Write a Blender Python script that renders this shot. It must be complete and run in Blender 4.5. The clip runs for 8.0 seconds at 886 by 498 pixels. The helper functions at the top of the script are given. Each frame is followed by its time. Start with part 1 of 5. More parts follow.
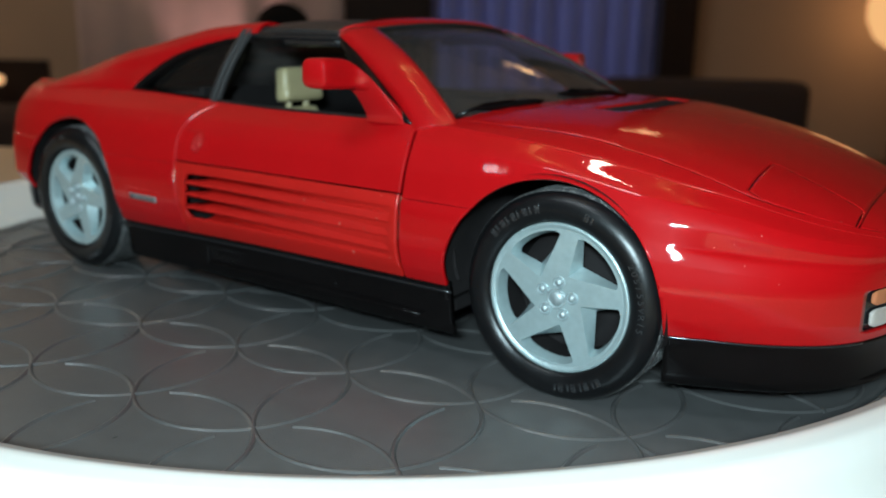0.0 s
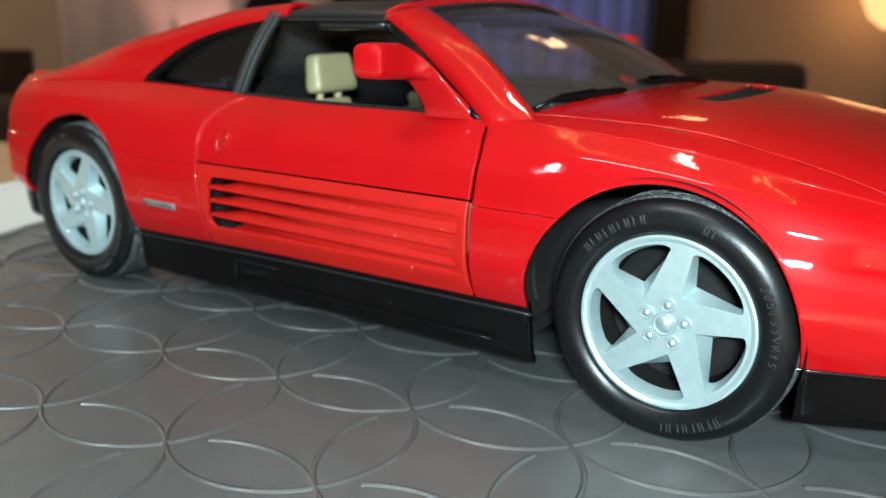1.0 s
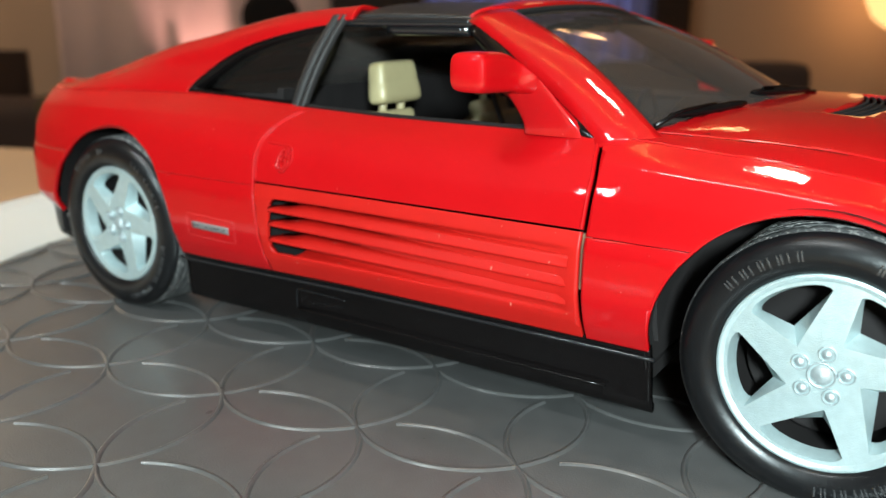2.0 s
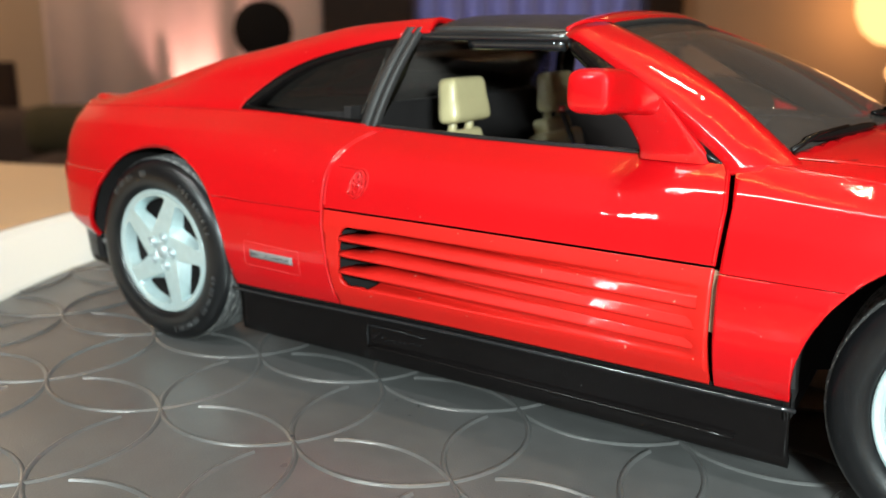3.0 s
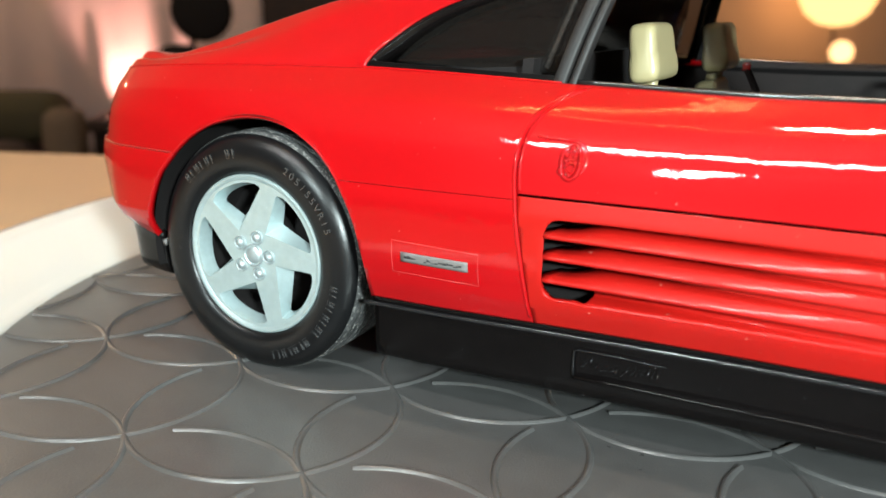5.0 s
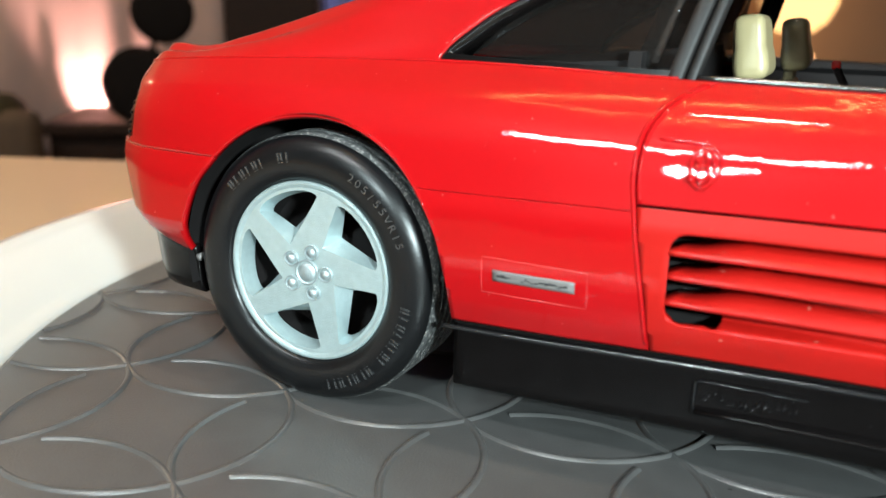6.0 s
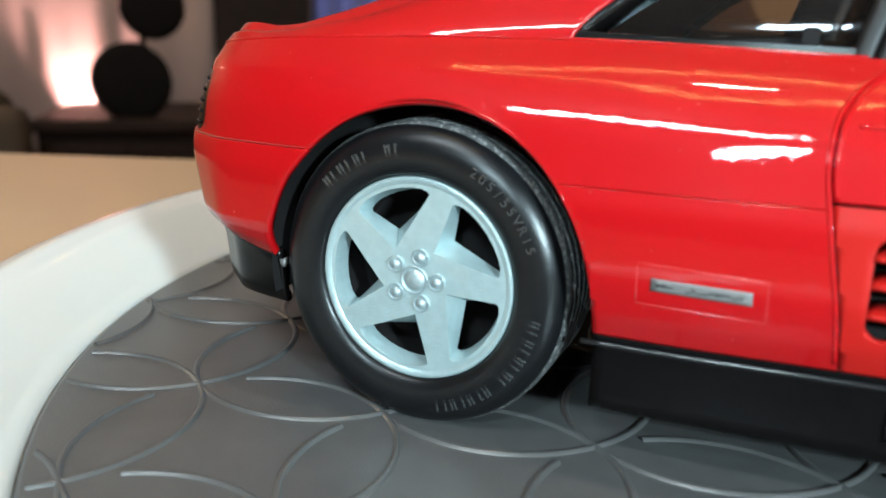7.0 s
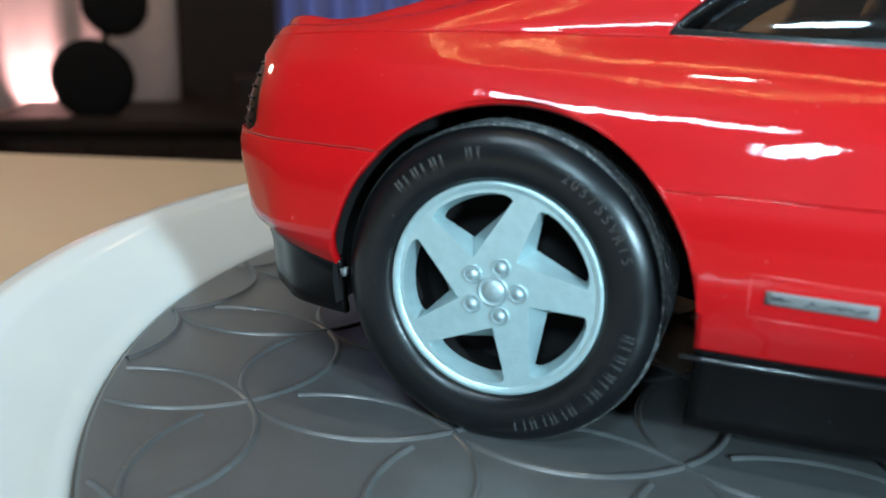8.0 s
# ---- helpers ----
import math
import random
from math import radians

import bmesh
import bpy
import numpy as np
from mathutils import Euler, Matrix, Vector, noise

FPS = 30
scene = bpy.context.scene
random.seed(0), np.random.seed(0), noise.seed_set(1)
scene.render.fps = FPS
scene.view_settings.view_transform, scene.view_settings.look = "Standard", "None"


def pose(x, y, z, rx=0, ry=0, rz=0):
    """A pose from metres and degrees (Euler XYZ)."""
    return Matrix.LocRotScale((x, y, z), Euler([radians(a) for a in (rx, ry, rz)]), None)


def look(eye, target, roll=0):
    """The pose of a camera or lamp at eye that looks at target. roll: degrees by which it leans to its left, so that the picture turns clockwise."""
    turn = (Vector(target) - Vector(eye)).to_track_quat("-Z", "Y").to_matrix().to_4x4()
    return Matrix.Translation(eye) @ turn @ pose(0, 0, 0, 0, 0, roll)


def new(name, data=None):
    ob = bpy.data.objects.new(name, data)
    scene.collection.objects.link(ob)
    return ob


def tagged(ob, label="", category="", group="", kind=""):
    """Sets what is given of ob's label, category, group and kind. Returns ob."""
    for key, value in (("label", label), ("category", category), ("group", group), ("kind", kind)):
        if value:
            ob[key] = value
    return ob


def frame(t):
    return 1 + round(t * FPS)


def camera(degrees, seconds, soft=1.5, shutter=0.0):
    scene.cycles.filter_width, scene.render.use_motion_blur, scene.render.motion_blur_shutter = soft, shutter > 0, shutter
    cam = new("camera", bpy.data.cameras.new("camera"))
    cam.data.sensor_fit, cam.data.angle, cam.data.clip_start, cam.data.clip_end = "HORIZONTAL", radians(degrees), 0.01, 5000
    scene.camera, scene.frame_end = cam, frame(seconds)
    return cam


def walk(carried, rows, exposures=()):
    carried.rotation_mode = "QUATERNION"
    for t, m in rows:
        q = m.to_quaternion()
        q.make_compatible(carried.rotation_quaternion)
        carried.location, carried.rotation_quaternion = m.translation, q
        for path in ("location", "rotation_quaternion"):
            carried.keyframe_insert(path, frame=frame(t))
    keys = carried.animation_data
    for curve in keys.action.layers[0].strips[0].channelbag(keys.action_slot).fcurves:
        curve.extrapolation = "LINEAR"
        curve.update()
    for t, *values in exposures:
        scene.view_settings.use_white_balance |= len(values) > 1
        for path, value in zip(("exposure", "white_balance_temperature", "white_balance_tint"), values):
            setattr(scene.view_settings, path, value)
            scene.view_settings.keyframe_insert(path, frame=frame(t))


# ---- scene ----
cam = camera(55.5, 8.0)
PATH = [
    (0, (0.1273, -0.16545, 0.05945), (-0.03812, 0.07346, -0.01509), 1.0),
    (0.5, (0.1165, -0.1593, 0.05845), (-0.04609, 0.08069, -0.0188), 0.7),
    (1, (0.1035, -0.15535, 0.0585), (-0.05767, 0.0849, -0.02088), 0.4),
    (1.5, (0.09145, -0.15245, 0.0581), (-0.06863, 0.08849, -0.02141), 0.3),
    (1.7, (0.08725, -0.15155, 0.05915), (-0.07266, 0.08936, -0.0208), 0.3),
    (3, (0.06115, -0.14915, 0.059), (-0.09458, 0.096, -0.01617), 0.6),
    (3.5, (0.04925, -0.1485, 0.05855), (-0.10441, 0.09804, -0.01633), 0.7),
    (4, (0.0382, -0.14765, 0.0578), (-0.1122, 0.10022, -0.01927), 0.5),
    (4.5, (0.02565, -0.14465, 0.05575), (-0.11735, 0.10699, -0.02318), 0.6),
    (4.7, (0.0199, -0.14195, 0.05345), (-0.12023, 0.11116, -0.02592), 0.6),
    (5.8, (-0.00475, -0.1342, 0.0502), (-0.127, 0.12756, -0.03065), 0.9),
    (6, (-0.0081, -0.1339, 0.0493), (-0.1299, 0.12889, -0.02885), 1.2),
    (6.5, (-0.01895, -0.1313, 0.04755), (-0.1383, 0.13288, -0.02967), 1.3),
    (7, (-0.0278, -0.12935, 0.04645), (-0.14497, 0.13531, -0.03247), 1.3),
    (7.5, (-0.03515, -0.12835, 0.0455), (-0.1496, 0.13759, -0.0331), 1.5),
    (8, (-0.04195, -0.12895, 0.04545), (-0.14665, 0.14106, -0.03285), 2.0),
]
walk(cam, [(t, look(eye, target, roll)) for t, eye, target, roll in PATH],
     [(0.0, -0.82, 6000, 4), (0.5, -0.2, 6100, 4), (1.5, 0.05, 6400, 6), (3.0, 0.5, 6900, 9), (4.5, 0.6, 6900, 10), (6.0, 0.58, 6600, 8), (7.0, 0.4, 6000, 4), (8.0, 0.22, 5300, -2)])
cam.data.dof.use_dof = True
cam.data.dof.focus_distance = 0.112
cam.data.dof.aperture_fstop = 26.0

# ---- light ----
world = bpy.data.worlds.new("room_air")
scene.world = world
world.use_nodes = True
world.node_tree.nodes["Background"].inputs[0].default_value = (1.0, 0.86, 0.74, 1)
world.node_tree.nodes["Background"].inputs[1].default_value = 0.05


def lamp(name, kind, where, at, power, color, size=0.1, size_y=None, spot=60):
    data = bpy.data.lights.new(name, kind)
    data.energy, data.color = power, color
    if kind == "AREA":
        data.size = size
        if size_y:
            data.shape, data.size_y = ("ELLIPSE" if size < 0.2 else "RECTANGLE"), size_y
    else:
        data.shadow_soft_size = size
    if kind == "SPOT":
        data.spot_size, data.spot_blend = radians(spot), 0.7
    ob = new(name, data)
    ob.matrix_world = look(where, at)
    return ob


# Two fixed lamps stand in for the flash that moves with the camera.
lamp("phone_light_standin", "AREA", (-0.034, -0.182, 0.113), (-0.194, -0.092, 0.053), 0.23, (0.76, 0.95, 1.0), 0.050, 0.018)
lamp("phone_light_standin", "AREA", (0.150, -0.225, 0.098), (0.09, -0.06, 0.0), 1.45, (0.76, 0.95, 1.0), 0.040, 0.016)
lamp("ceiling_light", "AREA", (-0.12, 0.02, 1.60), (-0.12, 0.0, 0.0), 6.0, (1.0, 0.82, 0.66), 0.16, 0.08)
lamp("tube_light", "AREA", (-0.33, -1.15, 1.62), (-0.1, 0.0, 0.0), 16.5, (0.92, 0.97, 1.0), 0.76, 0.12)
lamp("wall_uplight", "SPOT", (-1.63, 1.36, -0.22), (-1.70, 1.48, 0.6), 8.2, (1.0, 0.56, 0.52), 0.02, spot=80)
# Bare unseen point lamp without a fixture, added to brighten the left wall.
lamp("left_wall_fill", "POINT", (-2.15, 0.35, 0.75), (0, 0, 0), 11.5, (1.0, 0.72, 0.46), 0.03)
lamp("table_lamp_light", "POINT", (-0.176, 2.301, 0.13), (0, 0, 0), 1.5, (1.0, 0.50, 0.20), 0.06)
lamp("window_light", "AREA", (-0.976, 1.87, 0.45), (0.0, 0.48, 0.45), 2.4, (0.62, 0.64, 1.0), 0.55, 1.6)

# ---- materials ----


def material(name, color, rough=0.5, metal=0.0, coat=0.0, spread=0.1, scale=300.0, bump=0.0, bump_scale=900.0, spots=0.0, spot_scale=2500.0,
             spot_color=(0.6, 0.6, 0.6), rough_spread=0.1, ior=1.5, spec=0.5):
    """Base colour varied at two scales, roughness variation, fine relief and optional dust specks. Scales are per metre."""
    m = bpy.data.materials.new(name)
    m.use_nodes = True
    n, l = m.node_tree.nodes, m.node_tree.links
    b = n["Principled BSDF"]
    b.inputs["Metallic"].default_value, b.inputs["IOR"].default_value = metal, ior
    b.inputs["Specular IOR Level"].default_value = spec
    b.inputs["Coat IOR"].default_value = 1.42
    b.inputs["Coat Weight"].default_value, b.inputs["Coat Roughness"].default_value = coat, 0.03
    tc = n.new("ShaderNodeTexCoord")

    def noise_at(s, detail=4.0):
        t = n.new("ShaderNodeTexNoise")
        t.inputs["Scale"].default_value, t.inputs["Detail"].default_value = s, detail
        l.new(tc.outputs["Object"], t.inputs["Vector"])
        return t

    big, small = noise_at(scale * 0.12), noise_at(scale)
    both = n.new("ShaderNodeMath")
    both.operation = "ADD"
    l.new(big.outputs["Fac"], both.inputs[0]), l.new(small.outputs["Fac"], both.inputs[1])
    span = n.new("ShaderNodeMapRange")
    span.inputs["From Min"].default_value, span.inputs["From Max"].default_value = 0.6, 1.4
    span.inputs["To Min"].default_value, span.inputs["To Max"].default_value = 1 - spread, 1 + spread
    l.new(both.outputs[0], span.inputs["Value"])
    tint = n.new("ShaderNodeVectorMath")
    tint.operation = "SCALE"
    tint.inputs[0].default_value = color
    l.new(span.outputs[0], tint.inputs["Scale"])
    out = tint.outputs[0]
    if spots:
        dust = noise_at(spot_scale, 2.0)
        step = n.new("ShaderNodeMapRange")
        step.inputs["From Min"].default_value, step.inputs["From Max"].default_value = 0.80 - spots, 0.84 - spots
        l.new(dust.outputs["Fac"], step.inputs["Value"])
        mix = n.new("ShaderNodeMix")
        mix.data_type = "RGBA"
        mix.inputs["B"].default_value = (*spot_color, 1)
        l.new(step.outputs[0], mix.inputs["Factor"]), l.new(out, mix.inputs["A"])
        out = mix.outputs["Result"]
    l.new(out, b.inputs["Base Color"])
    rr = n.new("ShaderNodeMapRange")
    rr.inputs["From Min"].default_value, rr.inputs["From Max"].default_value = 0.6, 1.4
    rr.inputs["To Min"].default_value, rr.inputs["To Max"].default_value = max(0.02, rough * (1 - rough_spread)), rough * (1 + rough_spread)
    l.new(both.outputs[0], rr.inputs["Value"]), l.new(rr.outputs[0], b.inputs["Roughness"])
    if bump:
        t = noise_at(bump_scale, 3.0)
        bp = n.new("ShaderNodeBump")
        bp.inputs["Strength"].default_value, bp.inputs["Distance"].default_value = bump, 0.0002
        l.new(t.outputs["Fac"], bp.inputs["Height"]), l.new(bp.outputs[0], b.inputs["Normal"]), l.new(bp.outputs[0], b.inputs["Coat Normal"])
    return m


def glass_material(name, tint, gloss=0.02, dust=0.05):
    m = bpy.data.materials.new(name)
    m.use_nodes = True
    n, l = m.node_tree.nodes, m.node_tree.links
    n.remove(n["Principled BSDF"])
    clear, shine, mix, fres = n.new("ShaderNodeBsdfTransparent"), n.new("ShaderNodeBsdfGlossy"), n.new("ShaderNodeMixShader"), n.new("ShaderNodeFresnel")
    clear.inputs["Color"].default_value = (*tint, 1)
    shine.inputs["Roughness"].default_value = gloss
    fres.inputs["IOR"].default_value = 1.6
    wave, relief = n.new("ShaderNodeTexNoise"), n.new("ShaderNodeBump")
    wave.inputs["Scale"].default_value, relief.inputs["Strength"].default_value, relief.inputs["Distance"].default_value = 110.0, 0.14, 0.0012
    place = n.new("ShaderNodeTexCoord")
    l.new(place.outputs["Object"], wave.inputs["Vector"]), l.new(wave.outputs["Fac"], relief.inputs["Height"]), l.new(relief.outputs[0], shine.inputs["Normal"])
    l.new(fres.outputs[0], mix.inputs[0]), l.new(clear.outputs[0], mix.inputs[1]), l.new(shine.outputs[0], mix.inputs[2])
    # Dust film; its diffuse tone also stands in for hazy reflections on the panes.
    film, layer, specks = n.new("ShaderNodeBsdfDiffuse"), n.new("ShaderNodeMixShader"), n.new("ShaderNodeTexNoise")
    film.inputs["Color"].default_value = (0.5, 0.43, 0.39, 1)
    specks.inputs["Scale"].default_value, specks.inputs["Detail"].default_value = 3200.0, 3.0
    amount = n.new("ShaderNodeMapRange")
    amount.inputs["From Min"].default_value, amount.inputs["From Max"].default_value = 0.35, 0.75
    amount.inputs["To Min"].default_value, amount.inputs["To Max"].default_value = dust * 0.75, dust * 1.7
    tc = n.new("ShaderNodeTexCoord")
    l.new(tc.outputs["Object"], specks.inputs["Vector"]), l.new(specks.outputs["Fac"], amount.inputs["Value"]), l.new(amount.outputs[0], layer.inputs[0])
    l.new(mix.outputs[0], layer.inputs[1]), l.new(film.outputs[0], layer.inputs[2])
    l.new(layer.outputs[0], n["Material Output"].inputs["Surface"])
    return m


def glow_material(name, color, strength):
    m = bpy.data.materials.new(name)
    m.use_nodes = True
    n, l = m.node_tree.nodes, m.node_tree.links
    e = n.new("ShaderNodeEmission")
    e.inputs["Color"].default_value, e.inputs["Strength"].default_value = (*color, 1), strength
    l.new(e.outputs[0], n["Material Output"].inputs["Surface"])
    return m


RED = material("red_enamel", (0.335, 0.0018, 0.0036), 0.45, coat=0.9, spec=0.07, spread=0.05, scale=120, bump=0.16, bump_scale=520, spots=0.05, spot_scale=1100, spot_color=(0.5, 0.08, 0.07))
BLACK = material("black_plastic", (0.0035, 0.0028, 0.0028), 0.24, spec=0.15, spread=0.2, scale=500, bump=0.05, spots=0.03, spot_scale=1600, spot_color=(0.08, 0.08, 0.08))
GLOSS_BLACK = material("glossy_black_trim", (0.010, 0.010, 0.011), 0.16, coat=0.4, spread=0.2, scale=500, bump=0.06)
DULL_BLACK = material("matt_black_inside", (0.0105, 0.0085, 0.0085), 0.8, spread=0.25, spec=0.2)
ROOF = material("satin_black_roof", (0.016, 0.015, 0.015), 0.42, spread=0.2, scale=400, bump=0.15, bump_scale=2500)
SEAL = material("grey_rubber_seal", (0.0145, 0.0132, 0.0132), 0.5, spec=0.3, spread=0.15, bump=0.1)
SILVER = material("silver_wheel_paint", (0.44, 0.54, 0.55), 0.32, metal=0.6, spread=0.10, scale=900, bump=0.34, bump_scale=5200, spots=0.05, spot_scale=4200, spot_color=(0.80, 0.84, 0.84))
HUB_SILVER = material("worn_hub_paint", (0.36, 0.41, 0.42), 0.42, metal=0.6, spread=0.14, scale=900, bump=0.2, bump_scale=5200)
RUBBER = material("black_tyre_rubber", (0.0040, 0.0041, 0.0046), 0.32, spec=0.36, spread=0.25, scale=700, bump=0.10, bump_scale=2500, spots=0.05, spot_scale=4200, spot_color=(0.10, 0.10, 0.10))
# Scuffed marks of tyre rubber; the lighter base colour paints in their glints.
RAISED = material("scuffed_glint_tone_rubber", (0.026, 0.026, 0.027), 0.22, spec=0.9, spread=0.45, scale=900)
# Real scuffs and specks; base colour also raised for light missing under the arches.
TREAD = material("scuffed_brightened_tread", (0.060, 0.060, 0.060), 0.45, spread=0.6, scale=900, bump=0.6, bump_scale=1500, spots=0.23, spot_scale=2600, spot_color=(0.22, 0.21, 0.20))
CREAM = material("cream_seat_plastic", (0.375, 0.31, 0.17), 0.33, spread=0.08, scale=300, bump=0.1)
GREY_IN = material("dark_grey_dashboard", (0.0125, 0.0080, 0.0074), 0.6, spec=0.22, spread=0.3, bump=0.25, bump_scale=1800)
DUSTY = material("dusty_red_enamel", (0.35, 0.007, 0.005), 0.42, coat=0.28, spec=0.16, spread=0.07, scale=150, bump=0.15, bump_scale=500, spots=0.07, spot_scale=1000, spot_color=(0.5, 0.14, 0.10))
BADGE = material("silver_badge_film", (0.135, 0.125, 0.12), 0.5, metal=0.0, spread=0.12, scale=900)
# Edge of clear film, coloured paler than the enamel as a painted highlight.
FILM = material("lit_tone_film_edge", (0.46, 0.05, 0.05), 0.18, spec=0.9, spread=0.5, scale=500)
INK = material("dark_badge_ink", (0.012, 0.012, 0.014), 0.5)
MAT = material("dark_rubber_mat", (0.060, 0.058, 0.057), 0.30, spread=0.18, scale=260, bump=0.20, bump_scale=3000, spots=0.02, spot_scale=1500, spot_color=(0.16, 0.15, 0.14))
WHITE = material("white_glazed_ceramic", (0.61, 0.595, 0.56), 0.25, coat=0.5, spread=0.02, scale=60)
TABLE = material("pale_wood_table", (0.52, 0.38, 0.24), 0.4, spread=0.08, scale=40, bump=0.05)
GLASS = glass_material("clear_windscreen", (0.60, 0.59, 0.60), 0.05, 0.038)
TINT = glass_material("smoked_side_glass", (0.25, 0.245, 0.25), 0.06, 0.010)
RED_LENS = material("red_lens", (0.5, 0.01, 0.01), 0.2, coat=1.0)
LENS = material("pale_lamp_lens", (0.42, 0.39, 0.36), 0.2, coat=0.8, bump=0.4, bump_scale=2000)
ORANGE = material("orange_lamp_lens", (0.42, 0.14, 0.06), 0.25, coat=0.8)
HINGE = material("tan_hinge_metal", (0.20, 0.12, 0.075), 0.4, spread=0.2)
CHROME = material("dull_chrome", (0.6, 0.6, 0.6), 0.2, metal=1.0)

# ---- mesh helpers (millimetres in, metres out) ----
MM = 0.001


def put(name, verts, faces, mat, parent=None, label="", smooth=True, solid=0.0):
    """One mesh object from points in millimetres."""
    me = bpy.data.meshes.new(name)
    me.from_pydata((np.asarray(verts, float) * MM).tolist(), [], [tuple(int(i) for i in q) for q in faces])
    me.materials.append(mat)
    if smooth:
        me.polygons.foreach_set("use_smooth", [True] * len(me.polygons))
    me.update()
    ob = new(name, me)
    if parent is not None:
        ob.parent = parent
    if label:
        ob["label"] = label
    if solid:
        sm = ob.modifiers.new("thickness", "SOLIDIFY")
        sm.thickness, sm.offset = solid * MM, -1.0
    return ob


def part(name, bm, mat, parent, label="", smooth=True):
    me = bpy.data.meshes.new(name)
    bmesh.ops.scale(bm, vec=(MM, MM, MM), verts=bm.verts)
    bm.to_mesh(me)
    bm.free()
    me.materials.append(mat)
    if smooth:
        me.polygons.foreach_set("use_smooth", [True] * len(me.polygons))
    ob = new(name, me)
    if parent is not None:
        ob.parent = parent
    if label:
        ob["label"] = label
    return ob


def curve_at(x, xs, ys):
    """Monotone cubic through the points (xs, ys)."""
    xs, ys, x = np.asarray(xs, float), np.asarray(ys, float), np.clip(np.asarray(x, float), xs[0], xs[-1])
    h, d = np.diff(xs), np.diff(ys) / np.diff(xs)
    m = np.zeros_like(ys)
    m[0], m[-1] = d[0], d[-1]
    for i in range(1, len(xs) - 1):
        if d[i - 1] * d[i] > 0:
            w1, w2 = 2 * h[i] + h[i - 1], h[i] + 2 * h[i - 1]
            m[i] = (w1 + w2) / (w1 / d[i - 1] + w2 / d[i])
    i = np.clip(np.searchsorted(xs, x, side="right") - 1, 0, len(h) - 1)
    t = (x - xs[i]) / h[i]
    return (1 + 2 * t) * (1 - t) ** 2 * ys[i] + t * (1 - t) ** 2 * h[i] * m[i] + t * t * (3 - 2 * t) * ys[i + 1] + t * t * (t - 1) * h[i] * m[i + 1]


def grid_faces(n, m, flip=False, closed=False):
    out = []
    for i in range(n - 1):
        for j in range(m if closed else m - 1):
            k = (j + 1) % m
            q = (i * m + j, (i + 1) * m + j, (i + 1) * m + k, i * m + k)
            out.append(q[::-1] if flip else q)
    return out


def clip(verts, faces, f):
    """The part of a mesh where f(points) <= 0, with clean cut edges."""
    v = np.asarray(verts, float)
    val = f(v)
    extra, made, out = [], {}, []
    inside = val <= 0
    for q in faces:
        s = [inside[i] for i in q]
        if all(s):
            out.append(tuple(q))
        elif any(s):
            poly = []
            for a, b in zip(q, (*q[1:], q[0])):
                if inside[a]:
                    poly.append(a)
                if inside[a] != inside[b]:
                    key = (min(a, b), max(a, b))
                    if key not in made:
                        t = val[key[0]] / (val[key[0]] - val[key[1]])
                        made[key] = len(v) + len(extra)
                        extra.append(v[key[0]] + t * (v[key[1]] - v[key[0]]))
                    poly.append(made[key])
            if len(poly) > 2:
                out.append(tuple(poly))
    v = np.vstack([v, extra]) if extra else v
    used = sorted({i for q in out for i in q})
    number = {old: k for k, old in enumerate(used)}
    return v[used], [tuple(number[i] for i in q) for q in out]


def lathe(profile, steps=64, axis_flip=False, a0=0.0, a1=360.0):
    """Revolve (radius, y) points about the y axis."""
    full = abs(a1 - a0) >= 360
    n = steps if full else steps + 1
    ang = np.radians(np.linspace(a0, a1, steps + 1))[:n]
    v = [(r * math.cos(a), y, r * math.sin(a)) for r, y in profile for a in ang]
    m, fs = n, []
    for i in range(len(profile) - 1):
        for j in range(m if full else m - 1):
            k = (j + 1) % m
            q = (i * m + j, (i + 1) * m + j, (i + 1) * m + k, i * m + k)
            fs.append(q[::-1] if axis_flip else q)
    return v, fs


def turned(profile, steps=96):
    """Revolve (radius, z) points about the z axis."""
    v = [(r * math.cos(2 * math.pi * k / steps), r * math.sin(2 * math.pi * k / steps), z) for r, z in profile for k in range(steps)]
    return v, grid_faces(len(profile), steps, flip=True, closed=True)


def tube(points, radius, steps=8, closed=False):
    """A round bar along points; radius a number or one for each point."""
    p = np.asarray(points, float)
    rad = np.broadcast_to(np.asarray(radius, float), (len(p),))
    tang = np.gradient(p, axis=0)
    v = []
    for q, t, r in zip(p, tang, rad.tolist()):
        t = Vector(t).normalized()
        side = t.cross(Vector((0.0, 0.3, 1.0))).normalized()
        up = side.cross(t)
        for k in range(steps):
            a = 2 * math.pi * k / steps
            v.append(tuple(Vector(q) + r * (math.cos(a) * side + math.sin(a) * up)))
    fs = grid_faces(len(p), steps, closed=True)
    fs += [tuple(range(steps)), tuple(range((len(p) - 1) * steps, len(p) * steps))[::-1]]
    return v, fs


def box_bm(sx, sy, sz, bevel=0.0, at=(0, 0, 0), segs=2):
    bm = bmesh.new()
    bmesh.ops.create_cube(bm, size=1.0)
    bmesh.ops.scale(bm, vec=(sx, sy, sz), verts=bm.verts)
    if bevel:
        bmesh.ops.bevel(bm, geom=bm.edges[:], offset=bevel, segments=segs, affect="EDGES", profile=0.6)
    bmesh.ops.translate(bm, vec=at, verts=bm.verts)
    return bm


def slab(outline, thick, direction):
    """A solid plate from a planar outline."""
    p = np.asarray(outline, float)
    d = np.asarray(direction, float) * thick
    n = len(p)
    v = np.vstack([p, p + d])
    fs = [tuple(range(n)), tuple(range(n, 2 * n))[::-1]]
    fs += [(i, n + i, n + (i + 1) % n, (i + 1) % n) for i in range(n)]
    return v, fs


def mirrored(v, faces):
    w = np.array(v, float)
    w[:, 1] *= -1
    return w, [tuple(q[::-1]) for q in faces]

